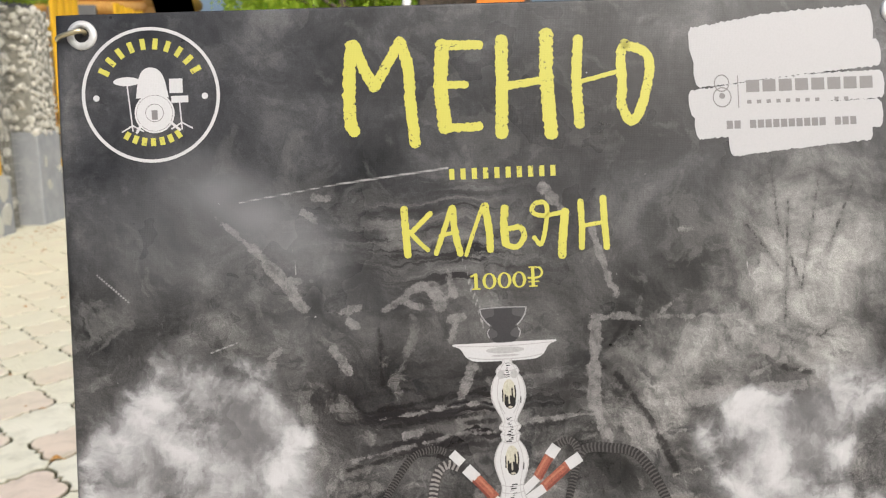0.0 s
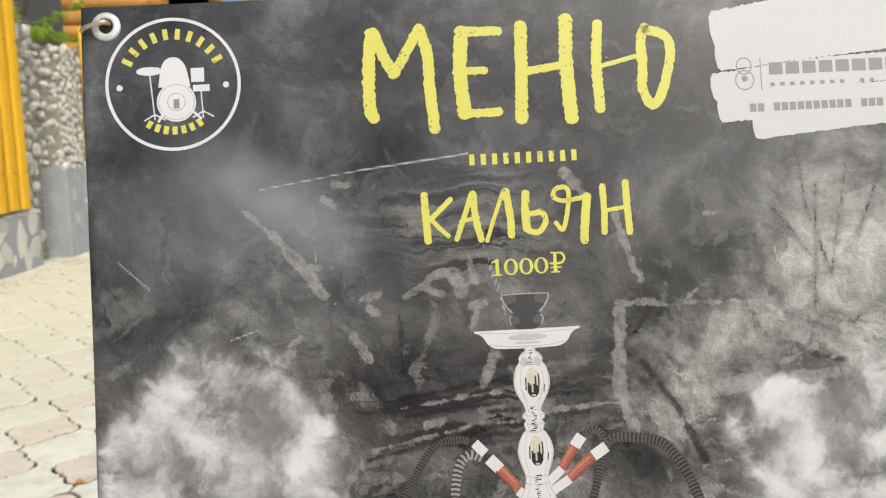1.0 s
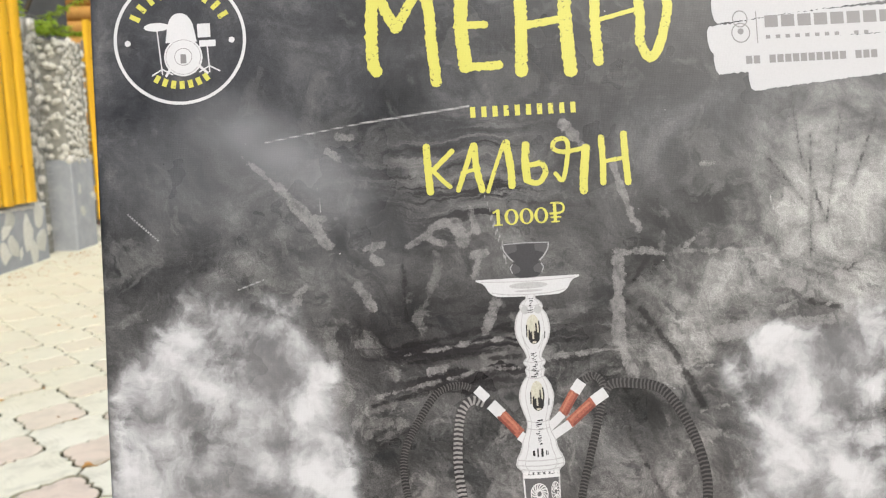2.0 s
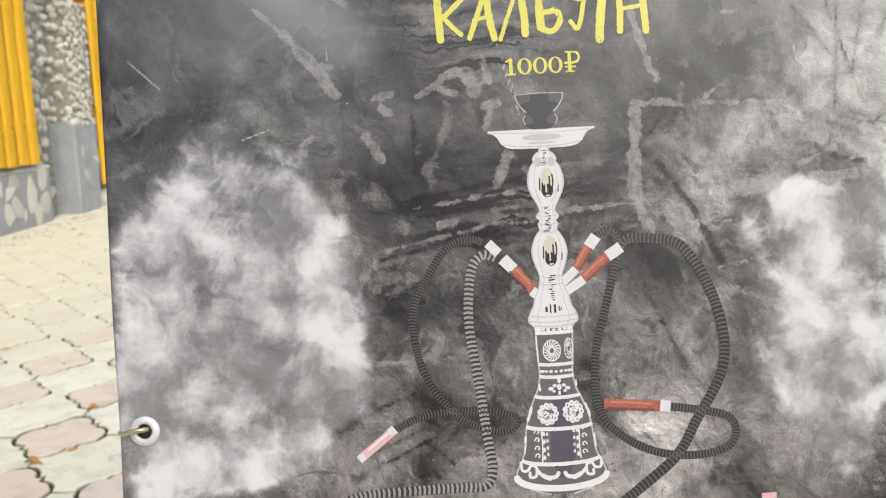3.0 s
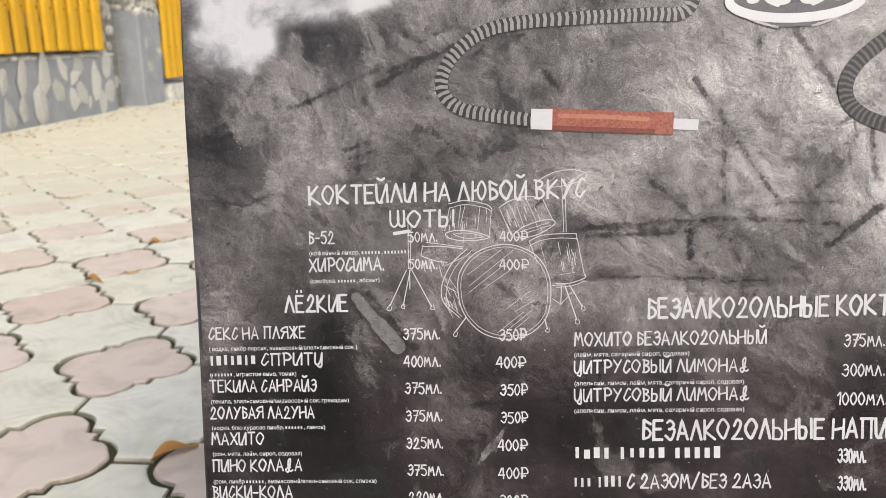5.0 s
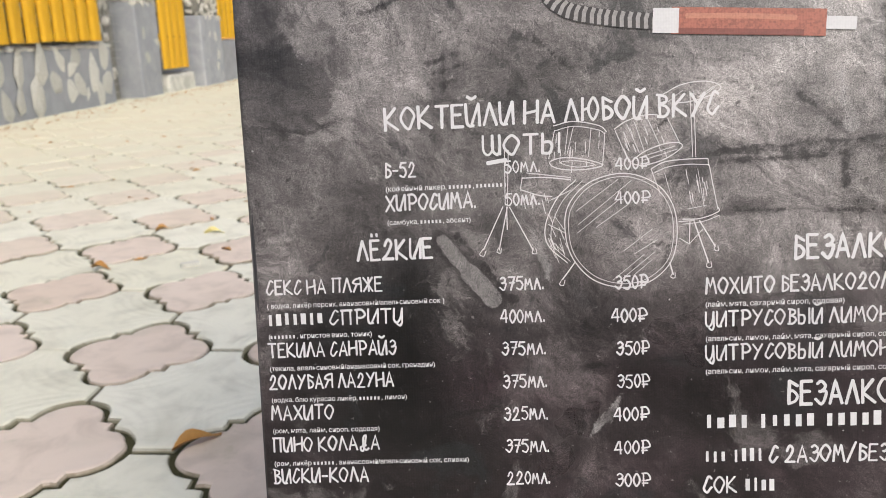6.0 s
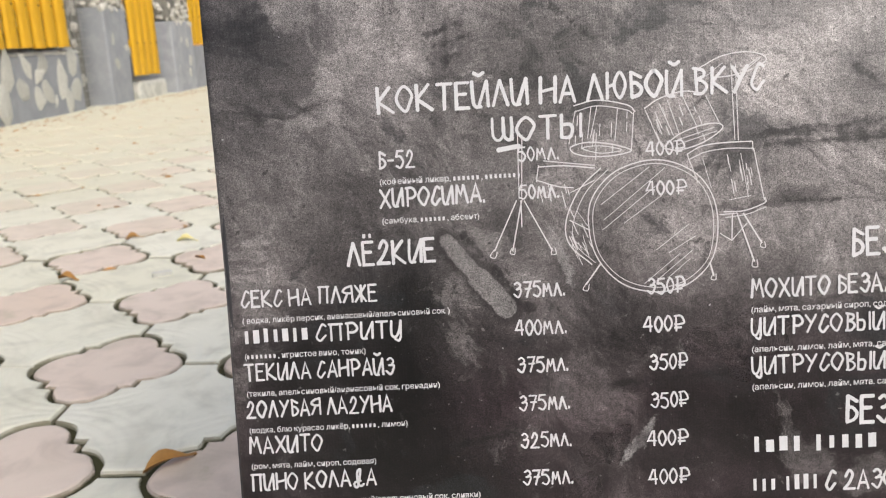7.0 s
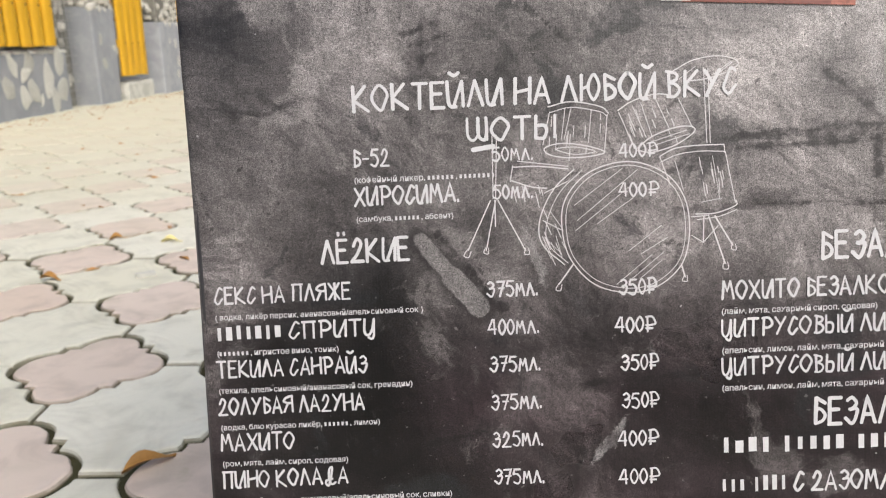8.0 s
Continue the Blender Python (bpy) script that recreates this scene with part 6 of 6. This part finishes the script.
picket_panel("picket_fence", [4.92 - 0.155 * k for k in range(17)][::-1], FX + 0.02, 0.43, 1.85, 0.118, "yellow painted picket fence on the low stone wall")


def gabion(name, x0, x1, y0, y1, z1, count, seed, size):
    g = thing(name, pose(0, 0, 0), "wire basket filled with grey and pale rubble", "gabion")
    part("filling", box(bmesh.new(), (x0, y0, -0.03), (x1 - 0.03, y1, z1 - 0.02), 0.01, 0.004), MORTAR, g)
    stones(g, ROCKS, x1 - 0.03, (y0 + 0.02, y1 - 0.02), (0.05, z1 - 0.03), size, count, seed)
    bm = bmesh.new()
    for k in range(int((y1 - y0) / 0.06) + 1):
        y = y0 + k * 0.06
        tube(bm, [(x1 + 0.012, y, 0), (x1 + 0.012, y, z1)], 0.0022, 5)
    for k in range(int(z1 / 0.06) + 1):
        tube(bm, [(x1 + 0.015, y0, k * 0.06), (x1 + 0.015, y1, k * 0.06)], 0.0022, 5)
    part("wire_mesh", bm, WIRE, g, "galvanised wire mesh")


gabion("gabion", FX - 0.45, FX - 0.06, 5.00, 5.42, 1.75, 60, 11, (0.035, 0.065))
gabion("gabion", FX - 0.60, FX - 0.22, 2.2, 5.00, 1.7, 150, 12, (0.05, 0.09))


def pillar(y0, y1, x, rough_from, height, seed, count):
    p = thing("stone_pillar", pose(0, 0, 0), "square pillar, smooth grey cement below and rough pale rubble above", "pillar", "yard pillars")
    part("base", box(bmesh.new(), (x - 0.42, y0, -0.05), (x, y1, rough_from), 0.015, 0.006), CEMENT, p, "grey cement base")
    part("shaft", box(bmesh.new(), (x - 0.41, y0 + 0.012, rough_from), (x - 0.012, y1 - 0.012, height), 0.02, 0.012), MORTAR, p, "dark mortar between the rubble")
    stones(p, ROCKS, x - 0.012, (y0 + 0.02, y1 - 0.02), (rough_from - 0.03, height), (0.022, 0.045), count, seed)
    stones(p, ROCKS_PALE, x - 0.005, (y0 + 0.06, y1 - 0.06), (0.08, rough_from - 0.05), (0.04, 0.09), 7, seed + 1)
    # stones on the side that faces along the yard
    rng = random.Random(seed + 5)
    for _ in range(count // 2):
        r = rng.uniform(0.022, 0.045)
        ob = new("stone", rng.choice(ROCKS))
        ob.parent = p
        ob.matrix_basis = pose(rng.uniform(x - 0.40, x - 0.03), y0 + 0.01, rng.uniform(rough_from, height), 0, rng.uniform(0, 360), 90) @ Matrix.Diagonal((r, r, r, 1))


pillar(5.50, 5.90, FX + 0.06, 0.70, 1.60, 21, 240)
pillar(6.78, 7.35, FX + 0.10, 0.62, 1.60, 22, 120)
picket_panel("picket_gate", [6.00 + 0.135 * k for k in range(4)], FX + 0.06, 0.19, 1.80, 0.125, "yellow painted board gate between two pillars")
picket_panel("picket_fence", [7.46 + 0.15 * k for k in range(10)], FX + 0.06, 0.42, 1.85, 0.135, "yellow painted picket fence beyond the pillar")
threshold = thing("threshold_stone", pose(0, 0, 0), "whitish rounded stone block under the yellow gate", "stone")
part("block", box(bmesh.new(), (FX - 0.20, 6.00, -0.03), (FX + 0.08, 6.60, 0.145), 0.03, 0.008), PALE_STONE, threshold)
low = thing("low_wall", pose(0, 0, 0), "low grey cement wall below the far fence", "wall")
part("core", box(bmesh.new(), (FX - 0.25, 7.36, -0.05), (FX + 0.08, 9.1, 0.40), 0.02, 0.005), CEMENT, low)

# grey corrugated sheet behind the fence
bm = bmesh.new()
rows = []
for k in range(161):
    y = 4.6 + k * 0.02
    x = -3.35 + 0.012 * math.sin(k * 2 * math.pi / 4)
    rows.append((bm.verts.new((x, y, 0.0)), bm.verts.new((x, y, 2.35))))
for a, b in zip(rows, rows[1:]):
    bm.faces.new((a[0], b[0], b[1], a[1]))
bmesh.ops.solidify(bm, geom=bm.faces[:], thickness=0.002)
sheet = thing("corrugated_panel", pose(0, 0, 0), "grey corrugated metal panel behind the fence", "panel")
part("sheet", bm, GREY_SHEET, sheet)


# ---- log house, trees and small things in the distance ----
def log_house():
    h = thing("log_house", pose(0, 0, 0), "yellow log house with a dark roof edge beyond the fence", "house")
    for k in range(15):
        z = 0.12 + k * 0.21
        bm = tube(bmesh.new(), [(-6.5, 11.2, z), (-3.4, 11.2, z), (-2.95, 11.2, z)], 0.112, 14)
        part("log", bm, LOG_WOOD, h, smooth=True)
        bm = tube(bmesh.new(), [(-3.1, 10.95, z + 0.1), (-3.1, 13.5, z + 0.1)], 0.112, 14)
        part("log", bm, LOG_WOOD, h, smooth=True)
    part("window_board", box(bmesh.new(), (-4.55, 11.02, 1.95), (-3.9, 11.1, 2.25), 0.01), GREY_SHEET, h, "grey framed board")
    bm = bmesh.new()
    q = [(-2.85, 10.6, 1.6), (-2.35, 10.6, 1.65), (-2.65, 10.6, 3.2), (-3.2, 10.6, 3.2)]
    f = bm.faces.new([bm.verts.new(v) for v in q])
    bmesh.ops.solidify(bm, geom=[f], thickness=0.9)
    part("roof", bm, DARK_ROOF, h, "dark roof edge")


log_house()


def tree(x, y, height, crown_z, spread, count, seed, label, name="tree"):
    rng = random.Random(seed)
    t = thing(name, pose(x, y, 0), label, "tree")
    bm = bmesh.new()
    tube(bm, spline([(0, 0, -0.05), (0.05, 0, height * 0.3), (-0.04, 0.05, height * 0.6), (0.05, 0, height)], 5), [0.13 - 0.1 * k / 15 for k in range(16)], 10)
    tips = []
    for _ in range(12):
        a, z = rng.uniform(0, 6.28), rng.uniform(crown_z - 0.4, height * 0.9)
        tip = Vector((math.cos(a) * spread * rng.uniform(0.5, 1), math.sin(a) * spread * rng.uniform(0.5, 1), z + rng.uniform(0.1, 0.9)))
        tube(bm, spline([(0, 0, z - 0.3), tuple(tip * 0.5 + Vector((0, 0, z * 0.5))), tuple(tip)], 4), [0.045 - 0.004 * k for k in range(9)], 6)
        tips.append(tip)
    part("trunk", bm, BARK, t, smooth=True)
    verts, faces = [], []
    for _ in range(count):
        c = rng.choice(tips) * rng.uniform(0.55, 1.1) + Vector((rng.gauss(0, 0.3), rng.gauss(0, 0.3), rng.gauss(0.1, 0.35)))
        if c.z < crown_z - 0.5:
            continue
        m = Euler((rng.uniform(0, 6.28), rng.uniform(-0.9, 0.9), rng.uniform(0, 6.28))).to_matrix()
        s = rng.uniform(0.035, 0.07)
        b = len(verts)
        verts += [tuple(c + m @ Vector(v) * s) for v in ((0, -1.3, 0), (0.6, -0.2, 0.12), (0.35, 0.8, 0.05), (0, 1.4, 0), (-0.35, 0.8, 0.05), (-0.6, -0.2, 0.12))]
        faces.append(tuple(range(b, b + 6)))
    me = bpy.data.meshes.new("crown")
    me.from_pydata(verts, [], faces)
    me.materials.append(LEAF)
    crown = new("crown", me)
    crown.parent = t
    tagged(crown, "light green sunlit leaves")


tree(-0.6, 13.5, 4.6, 2.1, 1.7, 11000, 4, "leafy tree with light green sunlit leaves")
tree(0.9, 14.5, 5.0, 2.1, 1.6, 9000, 8, "leafy tree with dark slanting limbs")
tree(-1.7, 15.5, 5.0, 2.0, 1.6, 9000, 9, "leafy tree with light green sunlit leaves")


def spray(x, y, z, seed):
    """A feathery bough that hangs over the pillar from behind."""
    rng = random.Random(seed)
    s = thing("shrub", pose(x, y, 0), "feathery green bough above the stone pillar", "shrub")
    bm = bmesh.new()
    tube(bm, spline([(-0.25, 0.1, 0), (-0.22, 0.1, 1.0), (-0.1, 0, z), (0.1, -0.1, z + 0.35)], 5), 0.018, 7)
    verts, faces = [], []
    for _ in range(9):
        tip = Vector((rng.uniform(-0.1, 0.55), rng.uniform(-0.7, 0.55), z + rng.uniform(-0.02, 0.45)))
        root = Vector((-0.05, 0, z + 0.1))
        tube(bm, [root, tip], 0.005, 5)
        for _ in range(150):
            c = root.lerp(tip, rng.uniform(0.2, 1.0))
            m = Euler((rng.uniform(-0.7, 0.7), rng.uniform(-0.5, 0.8), rng.uniform(0, 6.28))).to_matrix()
            b, k = len(verts), rng.uniform(0.03, 0.06)
            verts += [tuple(c + m @ Vector(v) * k) for v in ((0, 0, 0), (0.5, 0.16, 0.02), (1.3, 0, -0.25), (0.5, -0.16, 0.02))]
            faces.append((b, b + 1, b + 2, b + 3))
    part("stem", bm, BARK, s)
    me = bpy.data.meshes.new("leaves")
    me.from_pydata(verts, [], faces)
    me.materials.append(LEAF)
    ob = new("leaves", me)
    ob.parent = s


spray(-2.85, 5.9, 1.62, 3)
post = thing("white_post", pose(0.42, 11.0, 0), "slim white post beyond the banner", "post")
part("shaft", tube(bmesh.new(), [(0, 0, 0), (0, 0, 3.2)], 0.06, 14), POST_PAINT, post, smooth=True)
part("base", box(bmesh.new(), (-0.12, -0.12, -0.03), (0.12, 0.12, 0.05), 0.01), POST_PAINT, post)
hut = thing("brown_hut", pose(0, 0, 0), "dark brown timber hut far behind the banner", "hut")
for k in range(12):
    part("board", box(bmesh.new(), (0.62 + 0.11 * k, 11.5, -0.02), (0.72 + 0.11 * k, 11.54, 3.0), 0.006), BARK, hut)
part("wall", box(bmesh.new(), (0.62, 11.545, 0), (2.3, 12.8, 2.95), 0.01), DARK_ROOF, hut, "dark wall")
flag = thing("orange_panel", pose(0, 0, 0), "bright orange panel beside the dark hut", "panel")
part("sheet", box(bmesh.new(), (1.42, 10.95, 1.2), (2.1, 10.98, 3.0), 0.006), ORANGE_CLOTH, flag)
part("leg", tube(bmesh.new(), [(1.76, 10.97, -0.02), (1.76, 10.97, 1.25)], 0.03, 10), TUBE, flag, smooth=True)

# ---- ground and paving ----
bm = bmesh.new()
size, cells = 400.0, 40
grid = [[bm.verts.new((-size + 2 * size * i / cells, -size + 2 * size * j / cells, -0.012)) for j in range(cells + 1)] for i in range(cells + 1)]
for i in range(cells):
    for j in range(cells):
        bm.faces.new((grid[i][j], grid[i + 1][j], grid[i + 1][j + 1], grid[i][j + 1]))
ground = new("ground", mesh_of("ground", bm, SOIL))
tagged(ground, "pale trodden sandy ground of the yard", "ground", kind="structure")

# unseen dark screens, added on the near side to block sky from the banner's reflections
SCREEN_GREEN = stone_material("screen_green", (0.035, 0.05, 0.02), (0.07, 0.085, 0.035), 6)
for name, lo, hi, mat in (("wall_southwest", (-9.0, -7.4, -0.05), (-0.2, -7.0, 2.0), SCREEN_GREEN), ("wall_south", (-0.2, -7.4, -0.05), (1.6, -7.0, 5.5), SCREEN_GREEN), ("wall_southeast", (1.6, -7.4, -0.05), (9.0, -7.0, 1.5), SCREEN_GREEN), ("wall_east", (8.6, -7.0, -0.05), (9.0, 14.0, 1.4), SCREEN_GREEN)):
    ob = new(name, mesh_of(name, box(bmesh.new(), lo, hi, 0.03), mat))
    tagged(ob, "unseen dark green screen added to shape light and reflections", "wall", kind="structure")

STEP_X, STEP_Y, RED_X, RED_Y = 0.270, 0.2875, -0.415, 0.650


def clover(a):
    """Radius of the pink tile's outline: four round lobes with small corners between them."""
    f = abs((a + math.pi / 4) % (math.pi / 2) - math.pi / 4)
    c, r = 0.062, 0.046
    lobe = c * math.cos(f) + math.sqrt(max(r * r - (c * math.sin(f)) ** 2, 0)) if c * math.sin(f) < r else 0.0
    return max(lobe, 0.0640 / math.cos(f))


def clover_points(grow, lo, hi, steps):
    out = []
    for k in range(steps + 1):
        a = lo + (hi - lo) * k / steps
        r = clover(a) + grow
        out.append(Vector((r * math.cos(a) * 0.945, r * math.sin(a) * 1.055)))
    return out


def slab(bm, outline, z, depth=0.03, edge=0.004, at=(0, 0)):
    """A tile: a worn, slightly rounded top over straight sides."""
    c = sum(outline, Vector((0, 0))) / len(outline)
    rings = []
    for h, k in ((z - depth, 0.0), (z - edge, 0.0), (z - edge * 0.3, edge * 0.5), (z, edge * 1.4)):
        ring = []
        for q in outline:
            d = q - c
            ring.append(bm.verts.new((at[0] + q.x - d.x / d.length * k, at[1] + q.y - d.y / d.length * k, h)))
        rings.append(ring)
    n = len(outline)
    for a, b in zip(rings, rings[1:]):
        for k in range(n):
            bm.faces.new((a[k], a[(k + 1) % n], b[(k + 1) % n], b[k]))
    bm.faces.new(rings[-1])


RED_LINE = clover_points(0.0, 0, 2 * math.pi, 72)[:-1]
GAP = 0.0085
WHITE_LINE = []
for k, (cx, cy) in enumerate(((1, 1), (-1, 1), (-1, -1), (1, -1))):
    lo = math.pi * (1 + 0.5 * k)
    arc = clover_points(GAP, lo + math.pi / 2 - 0.02, lo + 0.02, 18)
    for q in arc:
        p = Vector((cx * STEP_X / 2, cy * STEP_Y / 2)) + q
        WHITE_LINE.append(Vector((max(-STEP_X / 2 + 0.003, min(STEP_X / 2 - 0.003, p.x)), max(-STEP_Y / 2 + 0.003, min(STEP_Y / 2 - 0.003, p.y)))))
# joints of sand between the tiles
bm = bmesh.new()
bm.faces.new([bm.verts.new(v) for v in ((-3.6, -2.6, -0.0085), (4.0, -2.6, -0.0065), (4.0, 9.5, -0.0065), (-3.6, 9.5, -0.0065))])
bmesh.ops.subdivide_edges(bm, edges=bm.edges[:], cuts=20, use_grid_fill=True)
for v in bm.verts:
    v.co.z += 0.002 * noise.noise(v.co * 6)
paving = new("pavement", mesh_of("pavement", bm, JOINT))
tagged(paving, "paving of pink clover-shaped and pale concrete tiles with dark joints", "paving", kind="structure")



def worn(line, seed):
    """The outline with small chips and wavers."""
    return [q + 0.0022 * Vector((noise.noise(Vector((q.x * 55, q.y * 55, seed))), noise.noise(Vector((q.x * 55, q.y * 55, seed + 50))))) for q in line]


tile_meshes = {}
for kind, line, mat in (("pink", RED_LINE, RED_TILE), ("pale", WHITE_LINE, WHITE_TILE)):
    tile_meshes[kind] = []
    for seed in range(6):
        bm = bmesh.new()
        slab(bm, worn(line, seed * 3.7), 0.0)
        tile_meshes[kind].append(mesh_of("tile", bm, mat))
rest = {"pink": bmesh.new(), "pale": bmesh.new()}
rng = random.Random(5)
for i in range(-11, 16):
    for j in range(-11, 31):
        for kind, dx, dy, line in (("pink", 0, 0, RED_LINE), ("pale", 0.5, 0.5, WHITE_LINE)):
            x, y = RED_X + (i + dx) * STEP_X, RED_Y + (j + dy) * STEP_Y
            z = rng.uniform(-0.0025, 0.0025) + (0.001 if kind == "pink" else 0)
            if -11 + 2 < i + 11 and -2.0 < x < 0.1 and 0.2 < y < 4.3 and -x > 0.25 * (y - 0.9):
                ob = new("tile", rng.choice(tile_meshes[kind]))
                ob.parent = paving
                ob.matrix_basis = pose(x, y, z, rng.uniform(-0.5, 0.5), rng.uniform(-0.5, 0.5), rng.uniform(-0.8, 0.8))
            else:
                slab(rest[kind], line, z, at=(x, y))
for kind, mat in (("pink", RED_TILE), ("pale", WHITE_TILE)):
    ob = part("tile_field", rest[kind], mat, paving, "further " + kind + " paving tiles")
    tagged(ob, kind="stuff")


def fallen_leaf(x, y, turn, length, mat, label):
    bm = bmesh.new()
    n = 9
    mid, le, ri = [], [], []
    for k in range(n):
        t = k / (n - 1)
        w = 0.125 * length * math.sin(math.pi * t) ** 0.8 + 0.0008
        up = 0.010 * math.sin(math.pi * t) + 0.002
        mid.append(bm.verts.new((length * (t - 0.5), 0, up * 0.4 + 0.001)))
        le.append(bm.verts.new((length * (t - 0.5), w, up + 0.006 * math.sin(5 * t))))
        ri.append(bm.verts.new((length * (t - 0.5), -w, up + 0.004 * math.cos(4 * t))))
    for k in range(n - 1):
        bm.faces.new((mid[k], mid[k + 1], le[k + 1], le[k]))
        bm.faces.new((ri[k], ri[k + 1], mid[k + 1], mid[k]))
    leaf = thing("fallen_leaf", pose(x, y, 0.001, 0, 0, turn), label, "leaf", "fallen leaves")
    part("blade", bm, mat, leaf, smooth=True)


fallen_leaf(-0.230, 0.376, 46, 0.062, DRY_LEAF, "curled brown dry leaf lying in a paving joint")
fallen_leaf(-0.532, 1.353, 10, 0.048, YELLOW_LEAF, "small yellow leaf lying on a pale tile")
fallen_leaf(-0.673, 1.069, -10, 0.045, DRY_LEAF, "small tan dry leaf in a paving joint")
fallen_leaf(-0.668, 1.386, 30, 0.040, DRY_LEAF, "small tan dry leaf in a paving joint")
chip = thing("stone_chip", pose(-0.497, 1.090, 0.002, 0, 0, 35), "small white stone chip lying on a tile", "stone")
part("chip", box(bmesh.new(), (-0.019, -0.008, -0.003), (0.019, 0.008, 0.006), 0.002, 0.002), PALE_STONE, chip)


def leaf_litter():
    """Brown bits of leaf and twig blown against the foot of the wall, and a few on the paving."""
    rng = random.Random(77)
    verts, faces = [], []
    for k in range(420):
        if k < 330:
            y = rng.uniform(3.2, 7.6)
            x = -2.46 + abs(rng.gauss(0, 0.14)) + (0.1 if y > 5.4 else 0.02)
        else:
            x, y = rng.uniform(-2.3, -0.4), rng.uniform(1.0, 5.5)
        a, r = rng.uniform(0, 6.28), rng.uniform(0.006, 0.02)
        u, v, up = Vector((math.cos(a), math.sin(a))) * r, Vector((-math.sin(a), math.cos(a))) * r * rng.uniform(0.25, 0.5), rng.uniform(0.002, 0.008)
        b = len(verts)
        verts += [(x - u.x, y - u.y, 0.002), (x + v.x, y + v.y, 0.002 + up), (x + u.x, y + u.y, 0.003), (x - v.x, y - v.y, 0.002 + up * 0.5)]
        faces.append((b, b + 1, b + 2, b + 3))
    me = bpy.data.meshes.new("leaf_litter")
    me.from_pydata(verts, [], faces)
    me.materials.append(DRY_LEAF)
    tagged(new("leaf_litter", me), "brown leaf and twig litter along the wall foot", "leaf litter", kind="stuff")


leaf_litter()
